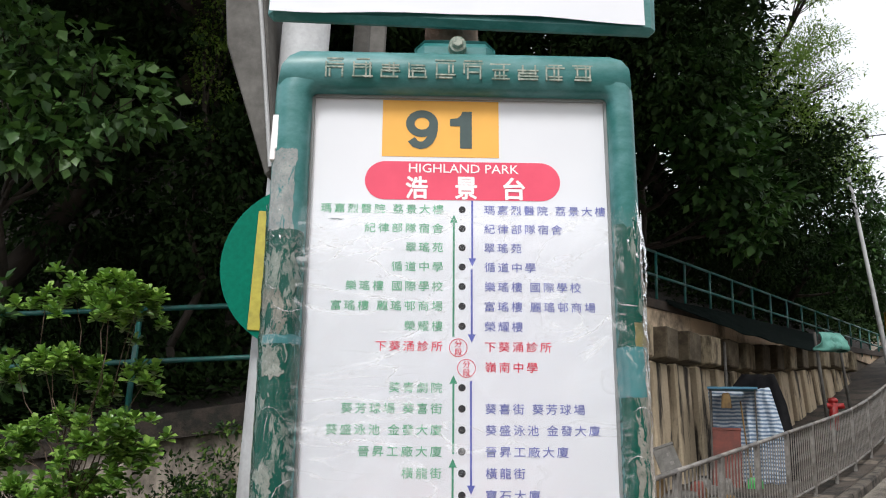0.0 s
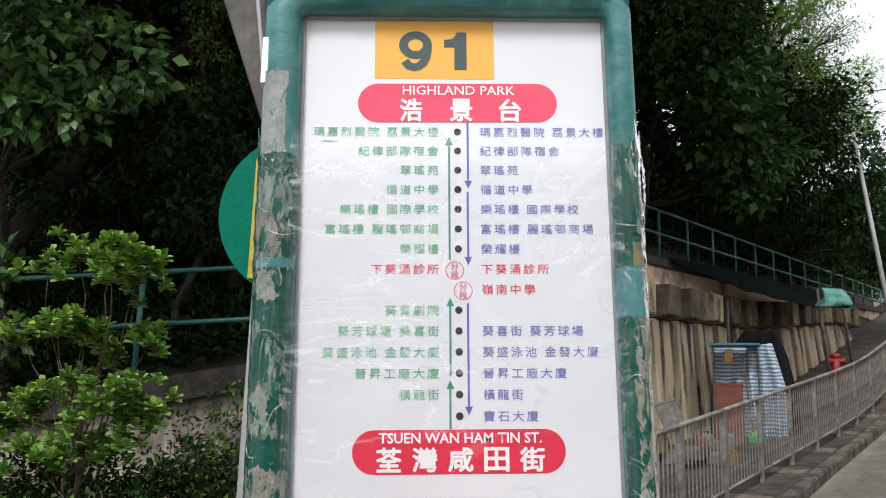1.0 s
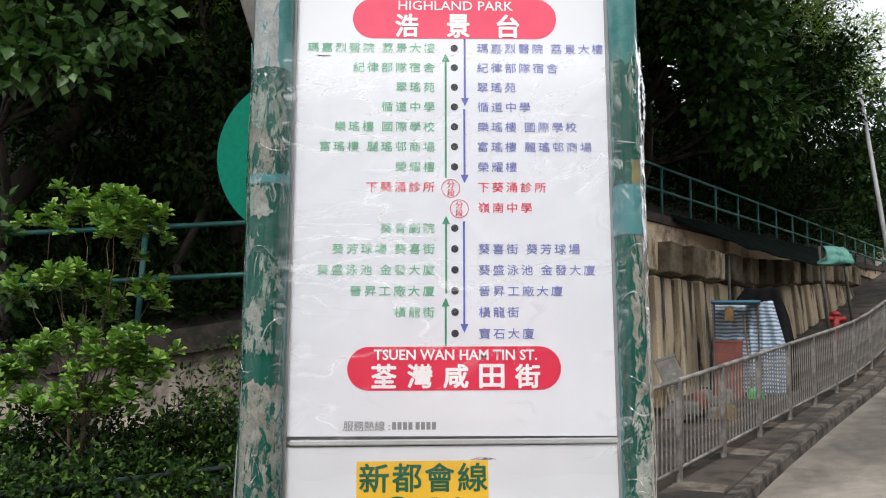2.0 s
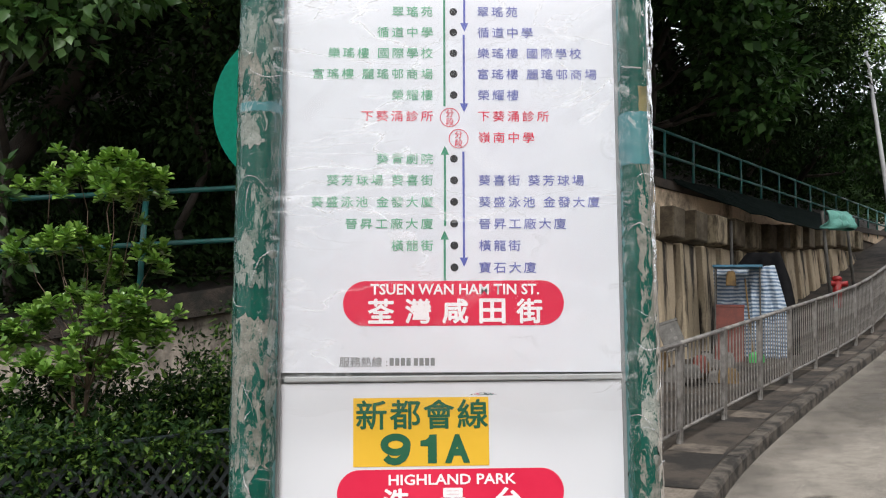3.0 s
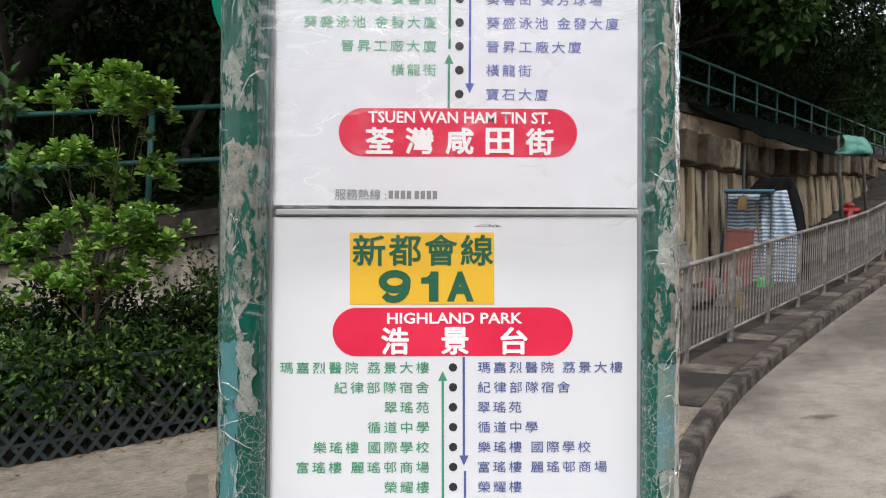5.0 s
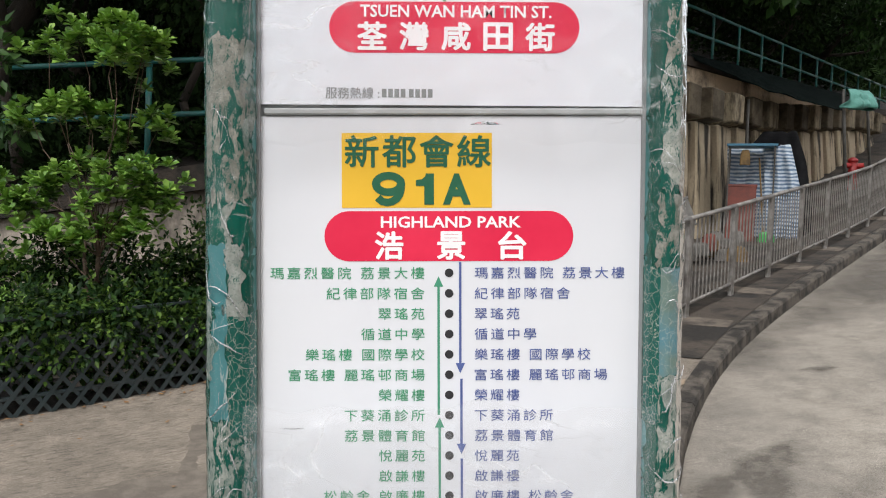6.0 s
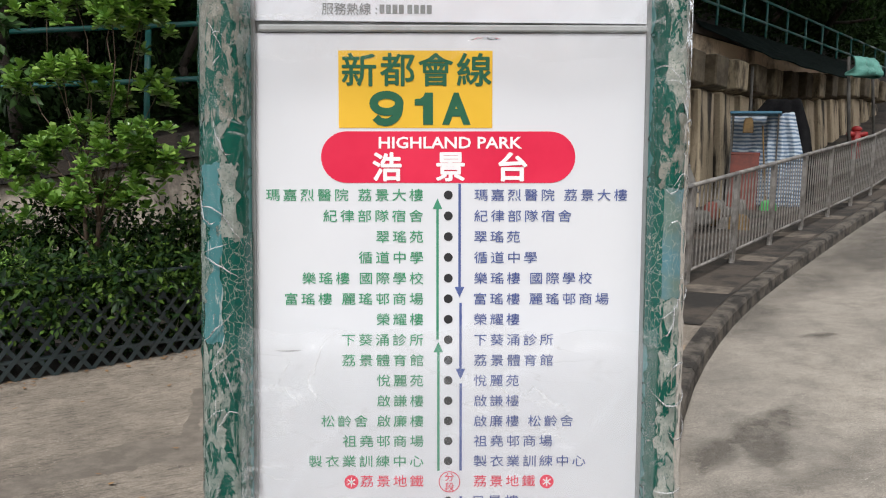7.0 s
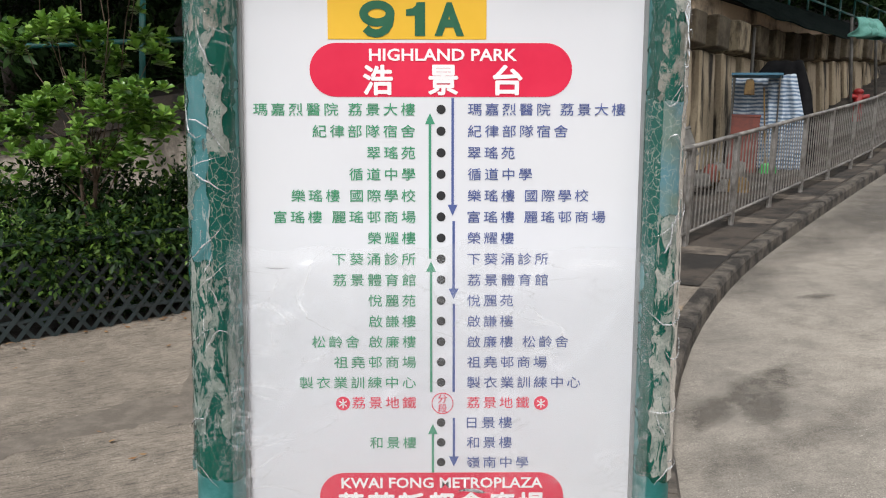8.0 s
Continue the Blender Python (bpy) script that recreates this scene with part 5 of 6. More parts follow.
pts = np.array(pts)
w = np.repeat(pts, 26, 0)
d = g.normal(0, 1, w.shape)
d[:, 2] = np.abs(d[:, 2])
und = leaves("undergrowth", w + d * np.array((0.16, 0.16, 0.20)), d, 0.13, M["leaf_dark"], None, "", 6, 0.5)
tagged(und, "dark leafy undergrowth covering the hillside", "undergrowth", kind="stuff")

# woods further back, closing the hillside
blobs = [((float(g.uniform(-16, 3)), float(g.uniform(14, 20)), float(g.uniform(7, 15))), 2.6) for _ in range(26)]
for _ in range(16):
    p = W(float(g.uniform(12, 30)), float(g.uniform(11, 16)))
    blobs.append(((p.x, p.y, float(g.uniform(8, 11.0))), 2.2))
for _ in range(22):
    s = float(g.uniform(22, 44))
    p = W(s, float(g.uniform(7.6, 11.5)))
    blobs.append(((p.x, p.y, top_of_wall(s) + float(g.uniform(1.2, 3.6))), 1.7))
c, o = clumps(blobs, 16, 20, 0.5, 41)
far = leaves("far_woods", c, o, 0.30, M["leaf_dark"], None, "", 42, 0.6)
tagged(far, "dense dark woods further up the hill", "woods", kind="stuff")


# ---- planting bed: shrub, hedge, lattice ----
def shrub():
    foot = (-2.8, 6.3, 0.0)
    e = empty("shrub", foot)
    tagged(e, "bushy shrub with bright green glossy leaf rosettes", "shrub")
    f = Vector(foot)
    heads = [(-3.21, 6.11, 2.81), (-3.10, 6.34, 2.93), (-2.62, 5.95, 2.72), (-2.50, 6.29, 2.70), (-2.45, 6.18, 2.86), (-2.57, 5.95, 2.90), (-3.5, 6.4, 2.24), (-2.89, 6.0, 2.28),
             (-3.05, 6.05, 2.25), (-2.75, 6.3, 2.05), (-2.42, 5.95, 1.74), (-2.88, 6.16, 1.78), (-2.36, 6.3, 2.16), (-2.20, 5.95, 1.66), (-3.34, 6.3, 1.58), (-3.25, 6.13, 1.27),
             (-2.88, 5.98, 1.24), (-2.72, 6.3, 1.27), (-2.45, 6.0, 1.35), (-2.34, 6.1, 1.52), (-3.22, 6.3, 1.70), (-2.66, 5.95, 1.55), (-3.5, 6.26, 1.5), (-3.75, 6.3, 1.7)]
    bm = bmesh.new()
    a = limb(bm, (0, -0.1, -0.2), (-0.02, -0.12, 1.3), 0.024, 0.018, 3, 0.06, 6)
    limb(bm, (-0.1, 0.0, -0.2), (-0.14, -0.02, 1.28), 0.018, 0.014, 4, 0.05, 6)
    part("trunk", bm, M["stem"], e, "two slim brown stems", True)
    g = np.random.default_rng(8)
    cs, os_ = [], []
    bm = bmesh.new()
    for i, h in enumerate(heads):
        q = Vector(h) - f
        limb(bm, a[5 + i % 2] if h[2] > 1.45 else a[4], q, 0.006, 0.003, 50 + i, 0.16, 4)
        for _ in range(13):
            sub = np.array(q) + g.normal(0, 1, 3) * np.array((0.098, 0.10, 0.065))
            n = 13
            ang = g.uniform(0, 6.28) + np.arange(n) * 2.4
            tilt = np.linspace(0.15, 1.0, n)
            d = np.stack([np.cos(ang) * tilt, np.sin(ang) * tilt - 0.22, 0.62 - 0.72 * tilt], 1)
            cs.append(np.tile(sub, (n, 1)) + np.stack([np.zeros(n), np.zeros(n), -0.03 * tilt], 1))
            os_.append(d * 1.6)
    part("branch", bm, M["stem"], e, "thin brown branches", True)
    leaves("foliage", np.concatenate(cs), np.concatenate(os_), 0.086, M["leaf_shrub"], e, "", 9, 0.60, 0.0, True, 0.25, 0.16)


shrub()

LAT_A, LAT_B = Vector((-5.3, 4.04, 0)), Vector((-0.9, 7.02, 0))
LAT_T = (LAT_B - LAT_A).normalized()
LAT_N = Vector((-LAT_T.y, LAT_T.x, 0))


def lat(u, z, back=0.0):
    p = LAT_A + LAT_T * u + LAT_N * back
    return Vector((p.x, p.y, gz(p.x, p.y) + z))


def lattice_fence():
    e = empty("lattice_fence", tuple(lat(2.6, 0)))
    tagged(e, "low dark green diamond lattice fence before the hedge", "lattice fence")
    o = lat(2.6, 0)
    L, H = (LAT_B - LAT_A).length, 0.62
    tn = math.tan(radians(52))
    for sgn, back in ((1, 0.0), (-1, 0.012)):
        u = -H / tn
        while u < L + H / tn:
            a, b = (u, 0.0), (u + sgn * H / tn, H)
            lo, hi = min(a[0], b[0]), max(a[0], b[0])
            if lo >= 0 and hi <= L:
                p, q = lat(a[0], 0.0, back) - o, lat(b[0], H, back) - o
                bm = bmesh.new()
                d = (q - p)
                m = Matrix.Translation((p + q) / 2) @ Matrix((LAT_N.cross(d.normalized()), LAT_N, d.normalized())).transposed().to_4x4()
                box(bm, (-0.016, -0.005, -d.length / 2), (0.016, 0.005, d.length / 2), 0.0, m)
                part("slat", bm, M["lattice"], e)
            u += 0.135
    for z in (0.02, H):
        bm = bmesh.new()
        tube(bm, lat(0, z, 0.02) - o, lat(L, z, 0.02) - o, 0.018, seg=6)
        part("lattice_rail", bm, M["lattice"], e)


lattice_fence()


def hedge(name, label, blobs, size, per, each, seed, mat, rich=False):
    c, o = clumps(blobs, per, each, 0.10, seed, 0.9)
    h = leaves(name, c, o, size, mat, None, "", seed, 0.5, 0.0, rich)
    return tagged(h, label, "hedge", "hedges in the bed", "stuff")


g = random.Random(12)
blobs = []
for i in range(64):
    u = 0.2 + 4.9 * (i % 32) / 31
    b = 0.16 + 0.60 * (i // 32) + g.uniform(-0.10, 0.1)
    top = (0.62 if i < 32 else 0.92) + g.uniform(-0.16, 0.20)
    blobs.append((tuple(lat(u, top, b)), 0.30))
    blobs.append((tuple(lat(u + g.uniform(-0.1, 0.1), top - 0.33, b + 0.14)), 0.25))
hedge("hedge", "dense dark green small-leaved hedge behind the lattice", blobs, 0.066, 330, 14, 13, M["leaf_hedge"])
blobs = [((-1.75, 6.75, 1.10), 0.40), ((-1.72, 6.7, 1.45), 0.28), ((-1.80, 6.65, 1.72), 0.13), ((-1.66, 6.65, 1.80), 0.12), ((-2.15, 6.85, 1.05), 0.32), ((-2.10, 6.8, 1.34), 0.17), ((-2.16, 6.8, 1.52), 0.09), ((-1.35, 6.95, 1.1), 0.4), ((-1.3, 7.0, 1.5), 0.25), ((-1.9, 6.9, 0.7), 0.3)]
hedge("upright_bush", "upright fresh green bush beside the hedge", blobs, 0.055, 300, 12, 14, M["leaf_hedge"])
blobs = [((-3.0, 5.72, 0.42), 0.10), ((-2.92, 5.76, 0.30), 0.12), ((-3.25, 5.6, 0.45), 0.10), ((-2.2, 6.25, 0.55), 0.10), ((-1.98, 6.3, 0.5), 0.10), ((-2.6, 6.0, 0.62), 0.13), ((-3.3, 5.75, 0.65), 0.12)]
hedge("hedge_shoots", "light green young shoots over the lattice", blobs, 0.060, 1100, 10, 15, M["leaf_shrub"])
blobs = [((-3.95, 6.6, 2.75), 0.28), ((-4.05, 6.8, 2.45), 0.3), ((-3.85, 6.7, 2.25), 0.22), ((-4.2, 6.6, 2.9), 0.25)]
hedge("hanging_creeper", "dark broad-leaved creeper hanging beside the shrub", blobs, 0.13, 120, 7, 16, M["leaf_vine"])


# ---- kerb stones, repairs and marks on the ground ----
def kerb_stones():
    e = empty("kerb")
    tagged(e, "dark weathered concrete kerb stones in a curve", "kerb", kind="structure")
    i = next(j for j, p in enumerate(KERB) if p[1] > -3)
    while i + 2 < len(KERB) and KERB[i][1] < 40:
        bm = bmesh.new()
        rows = []
        for j in (i, i + 1, i + 2):
            p, t, n = kerb_frame(j)
            if j == i:
                p = p + t * 0.012
            z = gz(p.x, p.y)
            prof = [(0.0, -KERB_STEP - 0.05), (0.005, -0.025), (0.022, 0.004), (0.15, 0.006), (0.16, -0.1)]
            rows.append([bm.verts.new((p.x + n.x * w, p.y + n.y * w, z + h)) for w, h in prof])
        for a, b in zip(rows, rows[1:]):
            for q in range(4):
                bm.faces.new((a[q], a[q + 1], b[q + 1], b[q]))
        bm.faces.new(rows[0])
        bm.faces.new(rows[-1][::-1])
        bmesh.ops.recalc_face_normals(bm, faces=bm.faces[:])
        part("kerb_stone", bm, M["kerb"], e)
        i += 2


def soft_patch(name, label, outline, mat, soft, drop, seed):
    """A dark mark that fades out towards its outline; the attribute veil is 0 at the rim and 1 inside."""
    n = len(outline)

    def rim(x, y):
        best, inside = 9.0, False
        for i in range(n):
            (x0, y0), (x1, y1) = outline[i], outline[(i + 1) % n]
            f = max(0.0, min(1.0, ((x - x0) * (x1 - x0) + (y - y0) * (y1 - y0)) / ((x1 - x0) ** 2 + (y1 - y0) ** 2)))
            best = min(best, math.hypot(x - x0 - f * (x1 - x0), y - y0 - f * (y1 - y0)))
            if (y0 > y) != (y1 > y) and x < (x1 - x0) * (y - y0) / (y1 - y0) + x0:
                inside = not inside
        wob = 0.6 * soft * noise.noise(Vector((x * 9, y * 9, seed)))
        return max(0.0, min(1.0, 0.5 + ((best if inside else -best) + wob) / (2 * soft)))

    cell = max(0.022, soft / 2.5)
    xs, ys = [p[0] for p in outline], [p[1] for p in outline]
    us, vs = steps(min(xs) - soft, max(xs) + soft, int((max(xs) - min(xs)) / cell) + 4), steps(min(ys) - soft, max(ys) + soft, int((max(ys) - min(ys)) / cell) + 4)
    ob = sheet(name, us, vs, lambda x, y: (x, y, gz(x, y) + 0.008 - drop), mat, None, "", True)
    at = ob.data.attributes.new("veil", "FLOAT", "POINT")
    at.data.foreach_set("value", [rim(x, y) for x in us for y in vs])
    bm = bmesh.new()
    bm.from_mesh(ob.data)
    lay = bm.verts.layers.float["veil"]
    bmesh.ops.delete(bm, geom=[f for f in bm.faces if all(v[lay] == 0.0 for v in f.verts)], context="FACES")
    bm.to_mesh(ob.data)
    bm.free()
    return tagged(ob, label, "ground patch", kind="structure")


def ground_patch(name, label, outline, mat, lift=0.004, drop=0.0, seed=1, kind="structure", parent=None, ragged=0.02):
    """A thin repair or mark with an uneven outline, lying on the ground."""
    g = random.Random(seed)
    pts = []
    for (x0, y0), (x1, y1) in zip(outline, outline[1:] + outline[:1]):
        for k in range(14):
            f = k / 14
            x, y = x0 + (x1 - x0) * f, y0 + (y1 - y0) * f
            q = Vector((x * 6, y * 6, seed * 3.1))
            pts.append((x + ragged * (noise.noise(q) + 0.5 * g.uniform(-1, 1)), y + ragged * (noise.noise(q + Vector((9, 0, 0))) + 0.5 * g.uniform(-1, 1))))
    bm = bmesh.new()
    bm.faces.new([bm.verts.new((x, y, 0)) for x, y in pts])
    bmesh.ops.triangulate(bm, faces=bm.faces[:])
    for _ in range(2):
        bmesh.ops.subdivide_edges(bm, edges=[e for e in bm.edges if e.calc_length() > 0.25], cuts=1)
        bmesh.ops.triangulate(bm, faces=bm.faces[:])
    for v in bm.verts:
        v.co.z = gz(v.co.x, v.co.y) + lift + 0.006 - drop
    bmesh.ops.recalc_face_normals(bm, faces=bm.faces[:])
    ob = part(name, bm, mat, parent)
    return ob if parent else tagged(ob, label, "ground patch", kind=kind)


ground_patch("mortar_patch", "darker mortar repair across the pavement", [(-2.30, 3.40), (-2.08, 3.88), (-1.78, 4.20), (-1.52, 4.34), (-1.78, 5.60), (-1.66, 5.66), (-1.30, 4.30), (-1.10, 3.95), (-1.55, 3.80), (-1.91, 3.64), (-2.15, 3.25)], M["patch"], -0.003, ragged=0.035)
soft_patch("oil_stain", "small dark oil stain on the road", [(3.10, 6.16), (3.21, 6.22), (3.34, 6.22), (3.44, 6.17), (3.25, 6.12)], M["damp"], 0.03, KERB_STEP, 4)
soft_patch("damp_mark", "dark damp mark across the road", [(1.96, 4.44), (2.19, 4.60), (2.40, 4.70), (2.30, 4.36), (1.95, 4.35)], M["damp"], 0.05, KERB_STEP, 5)
soft_patch("damp_mark", "dark damp mark near the kerb", [(1.50, 4.08), (1.69, 4.18), (1.90, 4.32), (2.22, 4.33), (2.06, 3.91), (1.95, 3.84), (1.87, 3.93), (1.85, 4.15), (1.79, 4.02), (1.53, 3.83)], M["damp"], 0.05, KERB_STEP, 6)
soft_patch("damp_streak", "long faint damp streak across the road", [(1.34, 3.46), (1.79, 3.62), (2.11, 3.79), (2.5, 4.07), (2.72, 4.20), (2.3, 3.72), (1.84, 3.46), (1.40, 3.26)], M["streak"], 0.1, KERB_STEP, 8)
soft_patch("damp_road", "darker stretch of road further up the hill", [(2.75, 6.55), (3.5, 7.6), (5.0, 8.4), (9.0, 10.5), (16.0, 16.0), (16.0, 22.0), (12.5, 19.0), (7.35, 12.45), (4.66, 9.12), (3.35, 7.42)], M["damp_road"], 0.35, KERB_STEP, 9)
ground_patch("sand_patch", "sandy worn patch at the kerb", [(1.35, 4.75), (1.75, 5.3), (2.0, 5.65), (1.75, 5.75), (1.4, 5.35)], M["sand"], 0.005, 0.0, 7)


def strip(i, w):
    p, t, n = kerb_frame(int(i))
    q = p + n * w
    q.z = gz(q.x, q.y) + 0.010
    return q


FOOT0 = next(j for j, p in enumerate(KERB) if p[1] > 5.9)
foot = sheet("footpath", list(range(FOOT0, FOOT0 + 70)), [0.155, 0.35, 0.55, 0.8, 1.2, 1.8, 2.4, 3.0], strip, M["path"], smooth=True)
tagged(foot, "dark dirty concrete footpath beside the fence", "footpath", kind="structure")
for q in range(14):
    j = FOOT0 + 2 + q * 3
    p, t, n = kerb_frame(j)
    a, b = p + n * 0.19, p + n * 0.72
    ground_patch("paving_flag", "pale worn paving flag in the footpath", [(a.x, a.y), (b.x, b.y), (b.x + t.x * 0.34, b.y + t.y * 0.34), (a.x + t.x * 0.30, a.y + t.y * 0.30)], M["flag"], 0.008, 0.0, 20 + q, parent=foot)
kerb_stones()


# ---- pedestrian fence ----
def pedestrian_fence():
    D, H, P = 3.05, 1.01, 1.19
    e = empty("pedestrian_fence", tuple(W(6.25, D, level(6.25))))
    tagged(e, "galvanised steel pedestrian fence with upright bars", "fence")
    o = W(6.25, D, level(6.25))
    post = bar_mesh("post", M["fence"], (0.040, 0.022, 0.53), 0.006)
    bar = bar_mesh("fence_bar", M["fence"], (0.0065, 0.0065, 0.425))
    turn = STREET.to_quaternion()
    n = 22
    for i in range(n):
        s0, s1 = 6.25 + i * P, 6.25 + (i + 1) * P
        a, b = W(s0, D, level(s0)) - o, W(s1, D, level(s1)) - o
        ob = new("post", post)
        ob.parent, ob.rotation_mode = e, "QUATERNION"
        ob.location, ob.rotation_quaternion = a + Vector((0, 0, 0.48)), turn
        for h, r in ((H, 0.026), (0.14, 0.018)):
            part("fence_rail", tube(bmesh.new(), a + Vector((0, 0, h)), b + Vector((0, 0, h)), r, seg=8), M["fence"], e, smooth=True)
        m = 12
        for k in range(1, m):
            ob = new("fence_bar", bar)
            ob.parent, ob.rotation_mode = e, "QUATERNION"
            ob.location, ob.rotation_quaternion = a.lerp(b, k / m) + Vector((0, 0, 0.14 + 0.43)), turn


pedestrian_fence()


# ---- round stop sign behind, on its pole ----
def round_sign():
    foot = (-0.364, 1.14, gz(-0.364, 1.14))
    e = empty("round_stop_sign", foot)
    tagged(e, "round green stop sign with yellow panel on a thick grey pole", "stop sign")
    f = Vector(foot)
    part("pole", tube(bmesh.new(), (0, 0, -0.05), (0, 0, 3.6), 0.060, seg=28), M["pole"], e, "thick pale grey painted pole", True)
    c = Vector((-0.300, 1.045, 2.056)) - f
    bm = bmesh.new()
    tube(bm, c + Vector((0, 0.008, 0)), c - Vector((0, 0.004, 0)), 0.190, seg=56)
    disc_ob = part("disc", bm, M["disc"], e, "round green enamel plate")
    bm = bmesh.new()
    box(bm, c + Vector((-0.116, -0.008, -0.148)), c + Vector((0.105, -0.0045, 0.122)), 0.001)
    part("yellow_panel", bm, M["disc_yellow"], disc_ob, "yellow rectangular panel")
    # folded steel housing of a second sign, seen from its edge
    pts = [(-0.556, 3.2), (-0.556, 2.74), (-0.538, 2.60), (-0.415, 2.27), (-0.392, 2.29), (-0.44, 2.62), (-0.462, 2.76), (-0.462, 3.2)]
    bm = bmesh.new()
    vs = [[bm.verts.new(Vector((x + (0.02 if y > 1.1 else 0), y, z)) - f) for x, z in pts] for y in (1.06, 1.20)]
    bm.faces.new(vs[0])
    bm.faces.new(vs[1][::-1])
    for i in range(len(pts)):
        j = (i + 1) % len(pts)
        bm.faces.new((vs[0][j], vs[0][i], vs[1][i], vs[1][j]))
    bmesh.ops.recalc_face_normals(bm, faces=bm.faces[:])
    bmesh.ops.bevel(bm, geom=bm.edges[:], offset=0.004, segments=1, affect="EDGES")
    hs = part("steel_housing", bm, M["steel"], e, "grey folded steel sign housing")
    bm = bmesh.new()
    for (x0, z0), (x1, z1) in zip(pts[4:], pts[5:]):
        tube(bm, Vector((x0 - 0.012, 1.055, z0)) - f, Vector((x1 - 0.012, 1.055, z1)) - f, 0.005, seg=6)
    part("housing_lip", bm, M["pole"], hs, "paler folded lip")
    bm = bmesh.new()
    box(bm, Vector((-0.262, 1.30, 2.2)) - f, Vector((-0.214, 1.34, 3.2)) - f, 0.004)
    box(bm, Vector((-0.218, 1.28, 2.2)) - f, Vector((-0.172, 1.30, 3.2)) - f, 0.004)
    box(bm, Vector((-0.36, 1.31, 2.35)) - f, Vector((-0.20, 1.33, 2.40)) - f, 0.004)
    part("steel_channel", bm, M["steel"], e, "grey steel channel beside the pole")


round_sign()

# leaning lamp post and a wire at the head of the street
e = empty("street_pole", (9.46, 15.27, gz(9.46, 15.27)))
tagged(e, "slim leaning grey street pole by the fence", "pole")
part("shaft", tube(bmesh.new(), (0, 0, -0.1), (-0.66, 0, 5.3), 0.055, 0.035, 10), M["pole"], e, smooth=True)
part("collar", tube(bmesh.new(), (-0.02, 0, 0.1), (-0.14, 0, 1.1), 0.075, 0.07, 10), M["pole"], e, smooth=True)
e = empty("overhead_wire", (11.3, 20, 9.2))
tagged(e, "thin dark overhead wire against the sky", "wire")
part("wire", tube(bmesh.new(), (-0.1, 0, 1.3), (4.5, 0, 2.15), 0.016, seg=6), M["black"], e)
part("insulator", tube(bmesh.new(), (0.72, 0, 1.40), (0.72, 0, 1.52), 0.05, seg=8), M["black"], e)


# ---- shelter and belongings by the wall ----
def awning():
    up = [(12.4, 5.34, 4.36), (14.0, 5.25, 4.47), (16.5, 5.15, 4.60), (20.3, 5.0, 4.80)]
    down = [(12.5, 5.25, 4.25), (13.55, 4.9, 4.00), (14.4, 4.15, 3.66), (15.25, 3.72, 3.58)]

    def at(line, f):
        q = min(2.999, f * 3)
        i = int(q)
        return Vector(line[i]).lerp(Vector(line[i + 1]), q - i)

    def fn(u, v):
        p = at(up, u).lerp(at(down, u), v * 0.72)
        z = p.z - 0.04 * math.sin(v * math.pi) * u + 0.05 * noise.noise(Vector((u * 9, v * 6, 0))) * (1 if 0 < v else 0)
        return W(p.x, p.y, z)

    ob = sheet("awning", steps(0, 1, 30), steps(0, 1, 12), fn, M["net"], None, "", True)
    sol = ob.modifiers.new("thickness", "SOLIDIFY")
    sol.thickness = 0.012
    return tagged(ob, "sagging dark green net awning tied to the wall", "awning")


awning()


def tarp_bundle():
    def fn(u, v):
        s = 15.28 + 1.55 * u
        fold = 0.10 * math.sin(u * 21 + 2 * v) + 0.10 * noise.noise(Vector((u * 6, v * 3, 1)))
        edge = 0.10 * noise.noise(Vector((u * 7, 0, 4))) * v
        return W(s, 3.66 + fold * (0.3 + v) - 0.10 * math.sin(v * 3), 4.10 + 0.18 * u - v * 0.33 + edge * 0.5)

    ob = sheet("tarpaulin", steps(0.0, 1, 40), steps(0, 1, 12), fn, M["teal_tarp"], None, "", True)
    sol = ob.modifiers.new("thickness", "SOLIDIFY")
    sol.thickness = 0.02
    return tagged(ob, "crumpled teal tarpaulin hung over the awning poles", "tarpaulin")


tarp_bundle()
for s, d, top, lean in ((15.95, 3.74, 4.11, -0.62), (17.70, 3.74, 4.04, -0.62), (14.2, 5.0, 3.85, -0.05)):
    e = empty("awning_pole", tuple(W(s, d, level(s))))
    tagged(e, "slim grey bamboo-like awning pole on the footpath", "pole", "awning poles")
    part("shaft", tube(bmesh.new(), (0, 0, -0.02), (lean * UX, lean * UY, top - level(s)), 0.034, 0.028, 8), M["steel"], e, smooth=True)
    part("foot_plate", box(bmesh.new(), (-0.07, -0.07, -0.01), (0.07, 0.07, 0.02), 0.004), M["steel"], e)

FACE = Matrix.Rotation(math.atan2(-0.38, 0.92), 4, "Z")


def draped(name, label, at, w, h, dep, mat, cat, seed, shoulder=0.25):
    """A cloth thrown over a pile: a rounded, creased hood down to the ground."""
    def fn(u, v):
        a = u * 2 * math.pi
        k = 1 - v
        r = (1 - k ** 5) ** 0.5 if v < 1 else 1.0
        sq = 1 / max(abs(math.cos(a)), abs(math.sin(a))) ** 0.7
        cr = 1 + 0.05 * noise.noise(Vector((math.cos(a) * 3, math.sin(a) * 3, v * 4 + seed))) + 0.03 * math.sin(a * 11 + seed) * v
        return FACE @ Vector((w / 2 * r * sq * cr * math.cos(a) * (0.78 + 0.22 * v), dep / 2 * r * sq * cr * math.sin(a), h * (1 - v ** 1.6) * (1 + 0.05 * noise.noise(Vector((math.cos(a), math.sin(a), seed)))) - 0.02))

    ob = sheet(name, steps(0, 1, 48), steps(0, 1, 18), fn, mat, None, "", True)
    ob.location = at
    return tagged(ob, label, cat)


def on_ground(x, y, dz=0.0):
    return (x, y, gz(x, y) + dz)


